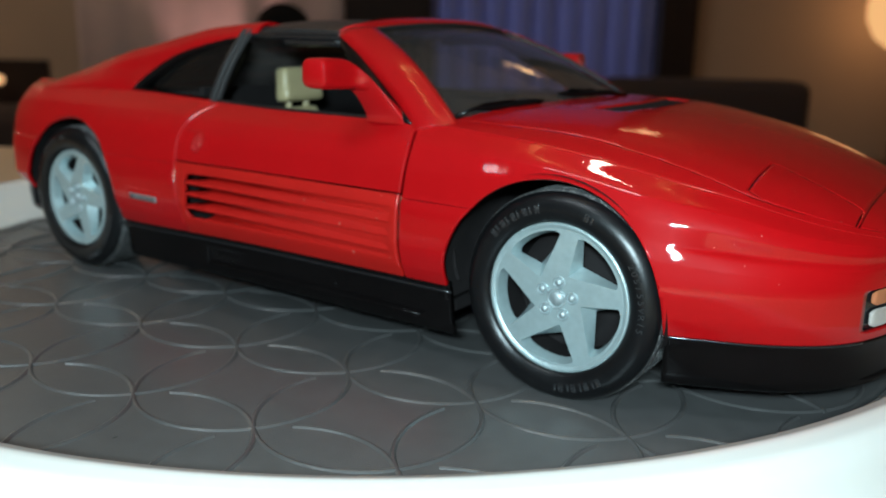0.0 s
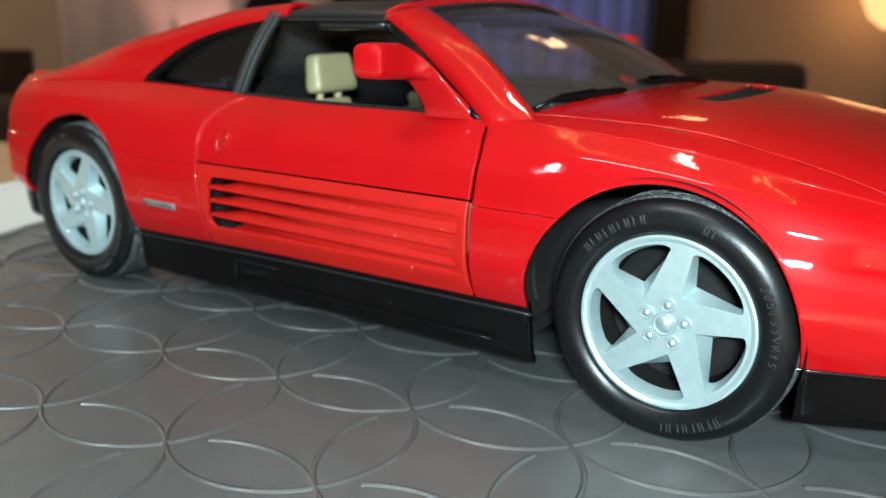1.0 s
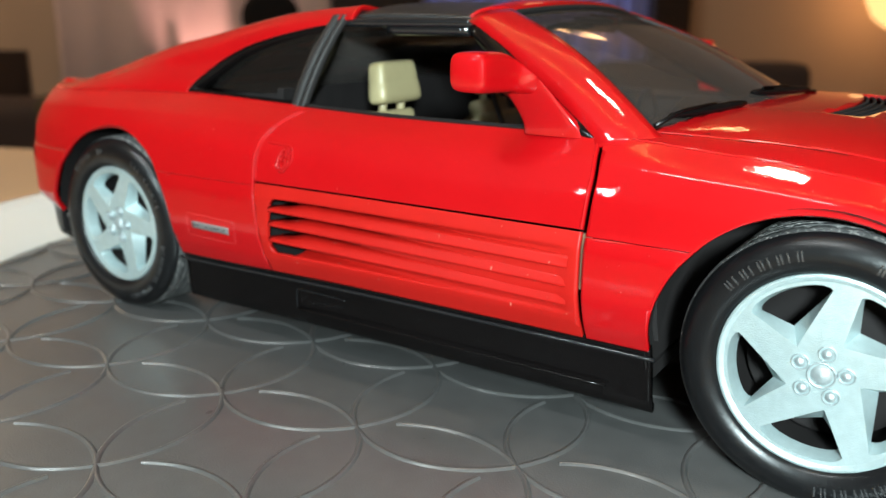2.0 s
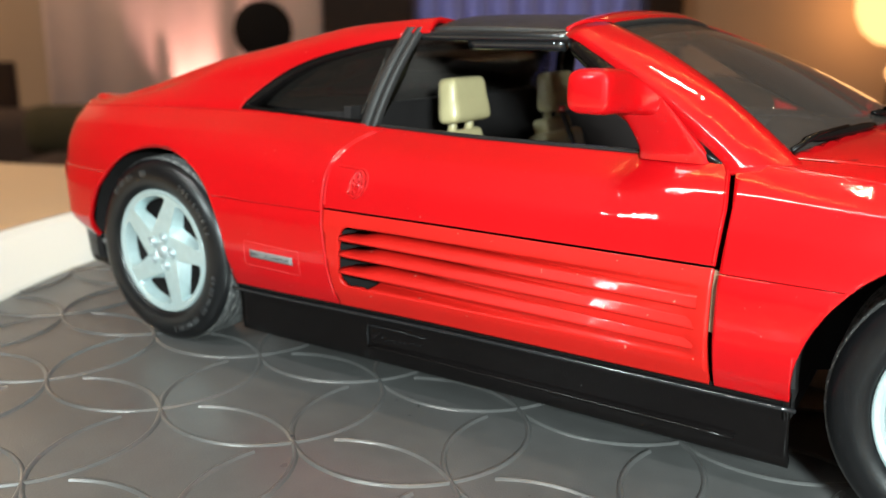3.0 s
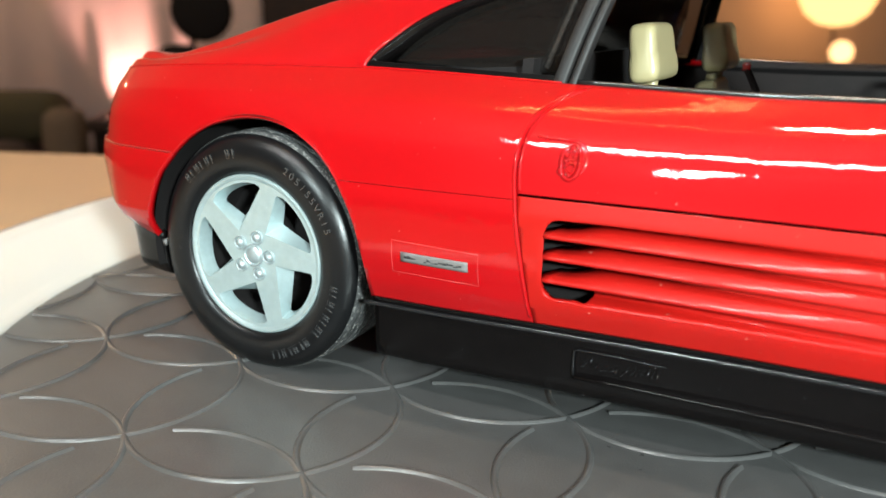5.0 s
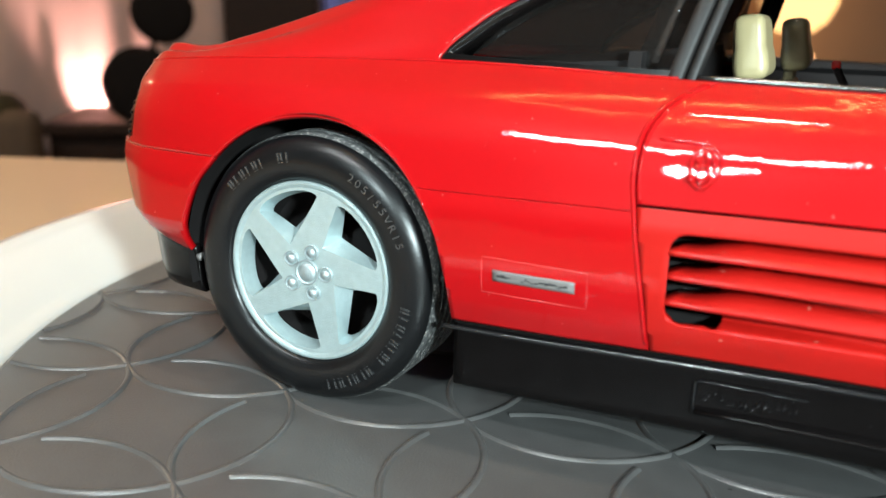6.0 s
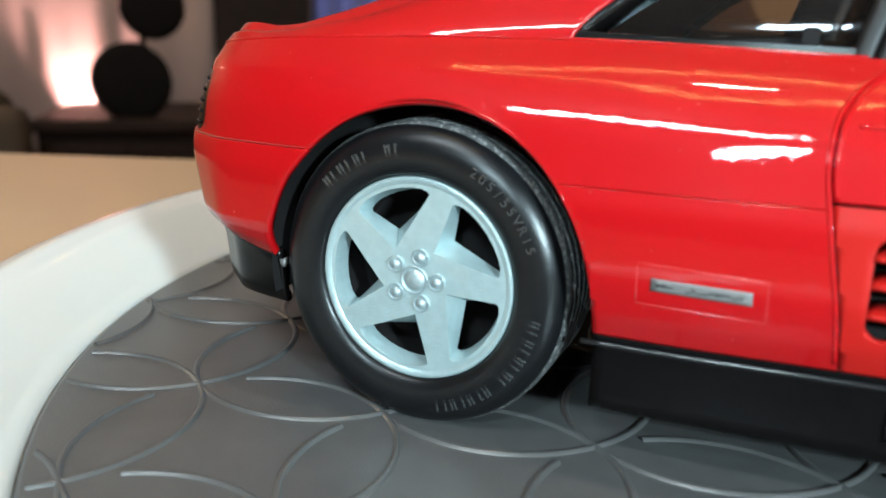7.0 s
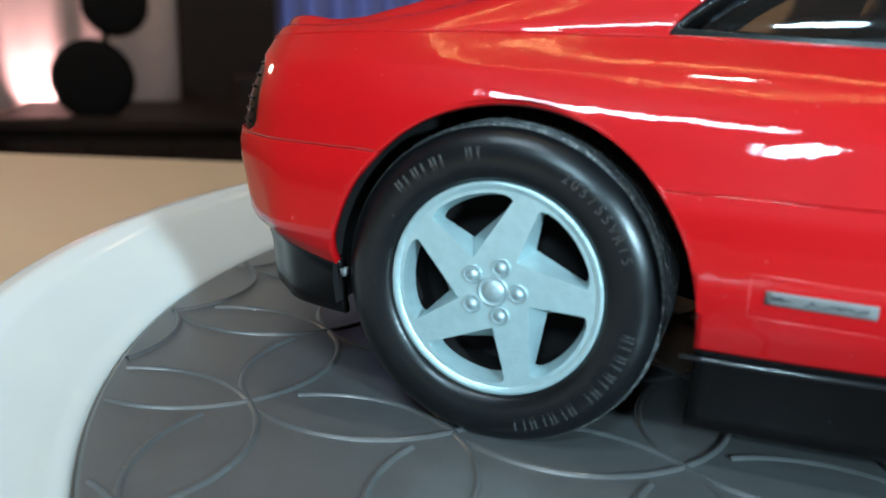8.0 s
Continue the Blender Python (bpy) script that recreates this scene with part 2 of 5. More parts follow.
# ---- the model car: body surfaces ----
# x forward from the middle of the wheelbase, y to the car's left, z up from the mat; numbers in millimetres
AX_F, AX_R, HUB = 68.0, -68.0, 17.6
X0, X1 = -107.5, 117.0
W_X = [-107.5, -106.6, -105, -103, -100, -95, -88, -80, -66, -40, -25, 0, 36, 50, 66, 80, 86, 92, 96, 103, 109.5, 113.5, 116, 117]
W_Y = [8, 30, 39.0, 42.5, 44.7, 47.0, 48.2, 49.0, 49.6, 49.8, 49.4, 49.0, 49.0, 49.0, 49.0, 48.4, 47.2, 45.0, 43.4, 39.3, 32.6, 23.8, 13, 3]
WB_X = [-107.5, -106.5, -104, -100, -95, -85, -70, -54, -20, 0, 20, 36, 50, 66, 80, 92, 103, 110, 114, 116.2, 117]
WB_Y = [5, 16, 31, 37.5, 40, 41.4, 40, 38.6, 38.6, 39.4, 40.4, 41.6, 42.2, 42.6, 41.4, 38.4, 33.0, 26.5, 19, 10, 2.4]
ZB_Y = [41, 41.6, 42.3, 43, 43.5, 44.1, 44.6, 44.7, 43.7, 43.3, 43.4, 43.6, 42.8, 41.4, 38.8, 36.2, 32.8, 30.8, 29.6, 28.9, 28.6]
Z0_X = [-107.5, -95, -86, -47, 0, 46, 85, 117]
Z0_Y = [20.2, 19.4, 17.8, 15.3, 15.7, 15.8, 14.9, 14.7]


def side_section(x, rows):
    """(width, height) along the side of the body at x, from the lower edge up to the shoulder, for rows in 0..1."""
    w, wb, zb, z0 = curve_at(x, W_X, W_Y), curve_at(x, WB_X, WB_Y), curve_at(x, WB_X, ZB_Y), curve_at(x, Z0_X, Z0_Y)
    k = min(1.0, w / 44.0)
    zc = 30.8 if x < 40 else float(curve_at(x, [40, 60, 80, 100, 117], [30.8, 30.6, 29.2, 27.4, 25.5]))
    zs = np.array([z0, z0 + (22.5 - z0) * 0.42, 22.5, zc - 2.0, zc, zc + 0.7, zc + (zb - zc) * 0.42, zc + (zb - zc) * 0.74, zb])
    low = w - 2.0 * k
    ws = np.array([low, w - 0.75 * k, w, w - 0.45 * k, w - 1.0 * k, w - 1.22 * k, 0, 0, wb])
    f = min(1.0, max(0.0, (x - 38.0) / 14.0))
    ws[6], ws[7] = ws[5] + (wb - ws[5]) * (0.16 - 0.04 * f), ws[5] + (wb - ws[5]) * (0.49 - 0.12 * f)
    ledge = min(1.0, max(0.0, (x - 86.0) / 8.0)) * k
    ws[4:6] -= np.array([0.35, 1.15]) * ledge
    s = np.array([0, 0.10, 0.25, 0.42, 0.50, 0.525, 0.67, 0.85, 1.0])
    return np.interp(rows, s, ws) * 0.35 + curve_at(rows, s, ws) * 0.65, curve_at(rows, s, zs)


def x_stations(step):
    mid = np.arange(-98, 100.01, step)
    a = X0 + (mid[0] - X0) * (1 - np.cos(np.linspace(0, math.pi / 2, 16)))[:-1]
    b = X1 - (X1 - mid[-1]) * (1 - np.cos(np.linspace(math.pi / 2, 0, 22)))[1:]
    return np.concatenate([a, mid, b])


def tail_tuck(x, z):
    """How far the rear end draws forward below the bumper line."""
    k = min(1.0, max(0.0, (-91.0 - x) / 12.0))
    return 2.6 * k * k * (3 - 2 * k) * min(1.3, max(0.0, (30.5 - z) / 10.5))


def side_y(x, z):
    w, zz = side_section(x, np.linspace(0, 1, 200))
    return -float(np.interp(z, zz, w))


def side_surface(step, count, offset=0.0):
    xs, rows = x_stations(step), np.linspace(0, 1, count)
    v = []
    for x in xs:
        w, z = side_section(x, rows)
        v += [(x + tail_tuck(x, b), -(max(0.4, a - offset)), b) for a, b in zip(w, z)]
    return np.array(v), grid_faces(len(xs), count)


def rear_line(z):
    return curve_at(z, [14, 20.7, 29.6, 35, 38, 40.3, 42, 43.2, 44.2], [-23.3, -24.0, -25.6, -26.4, -26.2, -25.2, -23.6, -21.4, -18.6])


def front_line(z):
    return curve_at(z, [14, 22, 30, 38, 44], [36.9, 36.5, 36.3, 36.6, 35.6])


def front_arch(v):
    return 19.75 - np.hypot(v[:, 0] - 65.9, np.where(v[:, 2] < 17.4, 0.35, 1.0) * (v[:, 2] - 17.4))


def rear_arch(v):
    return 20.2 - np.hypot(v[:, 0] + 66.9, np.where(v[:, 2] < 17.6, 0.35, 1.0) * (v[:, 2] - 17.6))


def hood_z(x, y):
    """Height of the bonnet."""
    zc = curve_at(x, [36, 50, 58, 67, 80, 90, 100, 107, 112, 115, 117], [46.4, 46.9, 46.8, 46.2, 44.0, 41.6, 38.2, 35.2, 32.6, 30.6, 28.8])
    wb, zb = curve_at(x, WB_X, WB_Y), curve_at(x, WB_X, ZB_Y)
    r = np.clip(np.abs(y) / wb, 0, 1)
    return zc - (zc - zb) * (0.35 * r ** 2 + 0.65 * r ** 5)


def cowl_x(y):
    return np.where(np.abs(y) > 38.3, 35.0, 49.9 - 9.0 * (np.abs(y) / 39.0) ** 2)


car = new("model_car", None)
tagged(car, "glossy red die-cast sports car with black targa roof and silver wheels", "model car")

STRAKE_Z = [(27.1, 26.3), (24.55, 23.6), (21.75, 20.95)]


def recess(x, z):
    """Depth of the door's air channel: nothing at its front end, deepest at the intake."""
    along = np.clip((34.6 - x) / 1.2, 0, 1) * (0.11 + 0.92 * np.clip((34.0 - x) / 52.0, 0, 1.15) ** 2.0)
    edge = np.clip(-rounded_box(x, z, *CHANNEL) / 0.6, 0, 1)
    return 3.3 * along * edge * edge * (3 - 2 * edge)


CHANNEL = (-22.0, 60.0, 19.3, 29.1, 1.7)


def rounded_box(x, z, x0, x1, z0, z1, r):
    """Negative inside a rounded rectangle in x and z."""
    dx = np.abs(x - (x0 + x1) / 2) - (x1 - x0) / 2 + r
    dz = np.abs(z - (z0 + z1) / 2) - (z1 - z0) / 2 + r
    return np.hypot(np.maximum(dx, 0), np.maximum(dz, 0)) + np.minimum(np.maximum(dx, dz), 0) - r


def build_side(mirror, step, count):
    side = -1 if not mirror else 1
    V, F = side_surface(step, count)
    V, F = clip(V, F, front_arch)
    V, F = clip(V, F, rear_arch)

    def add(name, v, f, mat=RED, parent=car, label="", solid=0.9):
        if mirror:
            v, f = mirrored(v, f)
        return put(name, v, f, mat, parent, label, solid=solid)

    # rear wing
    q, g = clip(V, F, lambda v: v[:, 0] - rear_line(v[:, 2]) + 0.07)
    lampcut = lambda v: rounded_box(v[:, 0] - (v[:, 2] - 32.0) * 0.10 + 1.4 * (v[:, 2] / 40.5) ** 12, v[:, 2], -130.0, -99.6, 32.0, 40.7, 1.6)
    a, b = clip(q, g, lampcut)
    tail = add("tail_lamp_cover", a + np.array([0.5, 0, 0]), b, BLACK, label="black slatted tail lamp cover")
    q, g = clip(q, g, lambda v: -lampcut(v))
    a, b = clip(q, g, lambda v: np.maximum(v[:, 2] - 31.65, v[:, 0] + 78.0))
    add("rear_bumper", a, b)
    q, g = clip(q, g, lambda v: -np.maximum(v[:, 2] - 31.72, v[:, 0] + 77.95))
    a, b = clip(q, g, lambda v: np.maximum(v[:, 2] - 30.74, -62.0 - v[:, 0]))
    add("wing_panel", a, b, label="red panel between rear wheel and door")
    q, g = clip(q, g, lambda v: -np.maximum(v[:, 2] - 30.81, -62.05 - v[:, 0]))
    add("rear_wing", q, g)
    # front wing and bumper
    q, g = clip(V, F, lambda v: front_line(v[:, 2]) + 0.38 - v[:, 0])
    lamp_hole = lambda v: np.maximum(np.abs(v[:, 2] - 19.6) - 3.5, 110.9 - v[:, 0])
    p, r = clip(q, g, lambda v: np.maximum(v[:, 2] - 30.66, v[:, 0] - 58.0))
    add("wing_panel", p, r, label="red panel between door and front wheel")
    q, g = clip(q, g, lambda v: -np.maximum(v[:, 2] - 30.76, v[:, 0] - 58.05))
    p, r = clip(q, g, lambda v: -lamp_hole(v))
    add("front_wing", p, r, label="red front wing and bumper")
    p, r = clip(q, g, lamp_hole)
    p[:, 0] -= 0.8
    p[:, 1] *= 0.97
    inner = add("front_lamp", p, r, GLOSS_BLACK, label="front lamp with pale and orange lens")
    p2, r2 = clip(p, r, lambda v: np.maximum(np.abs(v[:, 2] - 18.0) - 1.5, 111.0 - v[:, 0]))
    add("lens", p2 + np.array([0.5, -0.4, 0]), r2, LENS, inner, "pale clear lens", 0.3)
    p2, r2 = clip(p, r, lambda v: np.maximum(np.abs(v[:, 2] - 21.4) - 1.2, 111.0 - v[:, 0]))
    add("indicator_lens", p2 + np.array([0.5, -0.4, 0]), r2, ORANGE, inner, "orange indicator lens", 0.3)
    # door: upper skin and lower panel with the air channel
    q, g = clip(V, F, lambda v: np.maximum(rear_line(v[:, 2]) + 0.07 - v[:, 0], v[:, 0] - front_line(v[:, 2]) + 0.30))
    a, b = clip(q, g, lambda v: 31.55 - v[:, 2])
    door = add("door", a, b, label="red car door with strakes and open window")
    a, b = clip(q, g, lambda v: v[:, 2] - 31.25)
    a, b = clip(a, b, lambda v: -np.maximum(rounded_box(v[:, 0], v[:, 2], *CHANNEL) + 0.02, v[:, 0] + 17.3 - (26.0 - v[:, 2]) * 0.12))
    a[:, 1] += recess(a[:, 0], a[:, 2])
    lower = add("lower_panel", a, b, DUSTY, door, "dusty red lower door panel with air channel")
    for z0, z1 in STRAKE_Z:
        xs = np.linspace(-22.0, 34.5, 60)
        sec = []
        for x in xs:
            z = z0 + (z1 - z0) * (x + 22) / 56.5
            w = float(curve_at(x, W_X, W_Y)) - 0.08
            d = float(recess(np.array(x), np.array(24.0))) + 0.5
            k = min(1.0, max(0.0, (x + 21.0) / 7.0))
            rise = 0.55 + 1.45 * k * k * (3 - 2 * k)
            sec += [(x, -w + d, z - 0.42), (x, -w + 0.3, z - 0.36), (x, -w + 0.04, z - 0.26), (x, -w, z), (x, -w + 0.10, z + 0.16), (x, -w + 0.35 * d, z + 0.16 + 0.45 * (rise - 0.16)), (x, -w + d, z + rise)]
        add("strake", np.array(sec), grid_faces(60, 7, closed=True) + [(0, 1, 2, 3, 4, 5, 6)], DUSTY, door, solid=0)
    for off, zs in ((-0.34, np.linspace(16.4, 43.2, 60)), (0.36, np.linspace(31.8, 43.2, 40))):
        bead = [(float(rear_line(z)) + off, side * (-side_y(float(rear_line(z)) + off, z) - 0.14), z) for z in zs]
        put("rolled_edge", *tube(bead, 0.27, 8), RED, car if off < 0 else door, "rolled edge of the shut line")
    bead = [(float(front_line(z)) - 0.60, side * (-side_y(float(front_line(z)) - 0.60, z) - 0.17), z) for z in np.linspace(31.8, 42.6, 36)]
    put("rolled_edge", *tube(bead, 0.27, 8), RED, door, "rolled edge of the shut line")
    # handle: a moulded pad with a rounded end, an oval boss and lock relief inside
    at_side = lambda x, z, lift: (x, side * (-side_y(x, z) + lift), z)
    top = [at_side(x, 38.05 - 0.05 * (x + 24.5), -0.03) for x in np.linspace(-24.6, -20.2, 14)]
    top += [at_side(-20.2 + 2.1 * math.sin(a), 35.9 + 2.0 * math.cos(a), -0.03) for a in np.linspace(0.15, 2.6, 20)]
    put("handle_pad", *tube(top, [0.16] + [0.24] * (len(top) - 2) + [0.08], 8), RED, door, "moulded edge of the door handle")
    ring = [at_side(-19.9 + 1.15 * math.cos(a), 35.6 + 1.95 * math.sin(a), 0.12) for a in np.linspace(0, 2 * math.pi, 28)]
    handle = put("handle", *tube(ring, 0.25, 10), RED, door, "moulded oval door handle")
    for cz, rr in ((36.35, 0.52), (34.95, 0.58)):
        loop = [at_side(-19.85 + rr * math.cos(a), cz + rr * math.sin(a), 0.16) for a in np.linspace(0, 2 * math.pi, 18)]
        put("lock_ring", *tube(loop, 0.17, 8), RED, handle)
    for dx, dz, r in ((-0.55, 0.75, 0.26), (0.5, 0.7, 0.24), (-0.5, 0.05, 0.26), (0.5, -0.1, 0.24), (0.0, -1.35, 0.26), (0.05, 1.5, 0.24), (-0.95, -1.1, 0.34)):
        bm = bmesh.new()
        bmesh.ops.create_uvsphere(bm, u_segments=10, v_segments=7, radius=r * 1.25)
        bmesh.ops.translate(bm, vec=at_side(-19.9 + dx, 35.6 + dz, 0.26), verts=bm.verts)
        part("handle_stud", bm, RED, handle)
    return door


for flip, st, ct in ((False, 0.8, 110), (True, 1.6, 60)):
    build_side(flip, st, ct)

# dark layer behind the shut lines, and the intake's dark back
V, F = side_surface(2.0, 30, offset=4.6)
V, F = clip(V, F, lambda v: np.maximum(-46.0 - v[:, 0], v[:, 0] - 46.0))
V, F = clip(V, F, lambda v: v[:, 2] - 42.6)
put("inner_panel", V, F, DULL_BLACK, car, "matt black inner panel")
V, F = mirrored(V, F)
put("inner_panel", V, F, DULL_BLACK, car, "matt black inner panel")

# bonnet and the shoulder between its shut line and the wing
xs = x_stations(1.2)
xs = xs[xs > 36.0]
ts = np.linspace(-1, 1, 97)
V = []
for x in xs:
    wb = float(curve_at(x, WB_X, WB_Y))
    yy = np.sin(ts * math.pi / 2) * 0.35 * wb + ts * 0.65 * wb
    V += [(x, y, z) for y, z in zip(yy, hood_z(np.full(97, x), yy))]
V, F = np.array(V), grid_faces(len(xs), 97)


def hood_edge(v):
    return np.abs(v[:, 1]) - curve_at(v[:, 0], [36, 60, 92, 103, 110, 117], [39.0, 37.6, 36.4, 31.5, 25.0, 10.0])


V, F = clip(V, F, lambda v: cowl_x(v[:, 1]) - v[:, 0])
q, g = clip(V, F, lambda v: 0.08 - hood_edge(v))
put("wing_top", q, g, RED, car, solid=0.9)
q, g = clip(V, F, lambda v: np.maximum(hood_edge(v) + 0.08, v[:, 0] - 108.2))
vent = lambda v: np.maximum(np.abs(v[:, 0] - 62.0 - 2.4 * (1 - (v[:, 1] / 19.0) ** 2)) - 2.7, np.abs(v[:, 1]) - 19.0)
q, g = clip(q, g, lambda v: -vent(v))
flap = lambda v: np.maximum(np.abs(v[:, 0] - 100.6) - 7.2, (np.abs(np.abs(v[:, 1]) - 28.5) - 6.6) * 4.0)
a, b = clip(q, g, lambda v: flap(v) + 0.1)
for s in (-1, 1):
    c, d = clip(a, b, lambda v: v[:, 1] * s)
    put("headlamp_flap", c, d, RED, car, "closed pop-up headlamp flap", solid=0.9)
q, g = clip(q, g, lambda v: 0.12 - flap(v))
put("bonnet", q, g, RED, car, "red bonnet with black slotted vent", solid=0.9)
q, g = clip(V, F, lambda v: np.maximum(hood_edge(v) + 0.08, 108.35 - v[:, 0]))
put("nose_panel", q, g, RED, car, solid=0.9)
put("bonnet_liner", V - np.array([0, 0, 1.6]), F, DULL_BLACK, car, "matt black layer under the bonnet")
for k in range(5):
    ys = np.linspace(-18.6, 18.6, 25)
    xm = 59.9 + 1.15 * k + 2.4 * (1 - (ys / 19.0) ** 2)
    bar = [(x, y, z - 0.5) for x, y, z in zip(xm, ys, hood_z(xm, ys))]
    put("vent_slat", *tube(bar, 0.28, 6), DULL_BLACK, car, "black bonnet vent slat")

# rear quarters: from the shoulder up to the flying buttress and over the deck
ZR_X = [-107.5, -105.5, -103.5, -101, -97, -93.5, -90, -86, -78, -70, -62, -54, -44, -33, -16]
ZR_Y = [42.4, 43.5, 44.5, 45.4, 45.6, 45.3, 45.6, 46.7, 49.2, 51.7, 53.9, 55.5, 57.7, 59.8, 61.3]
WR_X = [-107.5, -105, -102, -97, -90, -80, -68, -54, -30, -16]
WR_Y = [4, 25.5, 31.8, 36.4, 37.2, 35.6, 34, 32.6, 31.2, 30.8]
xs = np.concatenate([X0 + 9.5 * (1 - np.cos(np.linspace(0, math.pi / 2, 14)))[:-1], np.arange(-98, -16.9, 0.5), [-16.6]])
rows = np.concatenate([np.linspace(0, 1, 90), np.linspace(1, 2, 22)[1:]])
V = []
for x in xs:
    wb, zb, wr, zr = curve_at(x, WB_X, WB_Y), curve_at(x, WB_X, ZB_Y), curve_at(x, WR_X, WR_Y), curve_at(x, ZR_X, ZR_Y)
    wr = min(wr, wb - 0.3)
    lift = zr - zb
    crest = float(np.interp(x, [-98.0, -84.0], [1.3, 2.6]))
    sw = np.array([wb, wb - 0.45 * min(1, (wb - wr) / 4), wb + (wr - wb) * 0.55, wr + 0.55, wr - crest, wr * 0.72, 0])
    sz = np.array([zb, zb + lift * 0.10, zb + lift * 0.5, zr - min(1.9, lift * 0.45), zr, zr - 0.5, zr - 0.8])
    s = np.array([0, 0.12, 0.5, 0.82, 1.0, 1.3, 2.0])
    sz[5:] -= float(np.interp(x, [-96.0, -88.0], [0.25, 0.0]))
    V += [(x, -a, b) for a, b in zip(curve_at(rows, s, sw), curve_at(rows, s, sz))]
V, F = np.array(V), grid_faces(len(xs), len(rows))


def quarter_window(v):
    """Negative inside the outline of the rear side window."""
    top = curve_at(v[:, 0], [-54, -52.6, -49.9, -46.8, -41, -35, -29, -24, -16], [43.9, 46.3, 48.9, 51.2, 53.8, 55.5, 56.8, 57.7, 58.6])
    low = curve_at(v[:, 0], [-54, -44, -26, -16], [44.75, 44.3, 43.75, 43.6])
    post = -24.6 + (v[:, 2] - 43.7) * 0.28
    return np.maximum(np.maximum(v[:, 2] - top, low - v[:, 2]) , np.maximum(v[:, 0] - post, np.where(v[:, 1] < -20, -9, 9)))


for flip in (False, True):
    q, g = clip(V, F, lambda v: -quarter_window(v))
    q, g = clip(q, g, lambda v: np.where(v[:, 2] < 58.9, v[:, 0] - (-25.7 + (v[:, 2] - 43.7) * 0.28), v[:, 0] + 16.7))
    a, b = clip(V, F, lambda v: quarter_window(v) + 0.9)
    a[:, 1] += 0.9 + 3.6 * np.clip((57.5 - a[:, 2]) / 14.0, 0, 1)
    c, d = clip(V, F, lambda v: np.maximum(quarter_window(v) + 0.05, -0.95 - quarter_window(v)))
    c = c + np.array([0, 0.35, 0])
    if flip:
        (q, g), (a, b), (c, d) = mirrored(q, g), mirrored(a, b), mirrored(c, d)
    put("quarter_panel", q, g, RED, car, solid=0.9)
    pane = put("quarter_window", a, b, TINT, car, "smoked rear side window")
    pane.visible_shadow = False
    put("window_seal", c, d, BLACK, car, "black rear window seal", solid=3.4)

for s in (-1, 1):
    crease = [(x, s * (float(curve_at(x, WB_X, WB_Y)) - 0.10), float(curve_at(x, WB_X, ZB_Y)) + 0.02) for x in np.linspace(-103.0, -24.5, 90)]
    put("shoulder_crease", *tube(crease, 0.17, 8), RED, car, "soft crease along the rear shoulder")
    crease = [(x, s * (float(curve_at(x, WB_X, WB_Y)) - 0.08), float(curve_at(x, WB_X, ZB_Y)) - 0.02) for x in np.linspace(37.0, 112.0, 90)]
    put("shoulder_crease", *tube(crease, 0.17, 8), RED, car, "soft crease along the front wing")
    strip = slab([(35.8, s * 48.1, 23.2), (37.4, s * 48.1, 23.2), (37.2, s * 47.3, 30.9), (35.6, s * 47.3, 30.9)], 0.6, (0, -s, 0))
    put("hinge_plate", *strip, HINGE, car, "tan metal hinge plate behind the door gap", smooth=False)

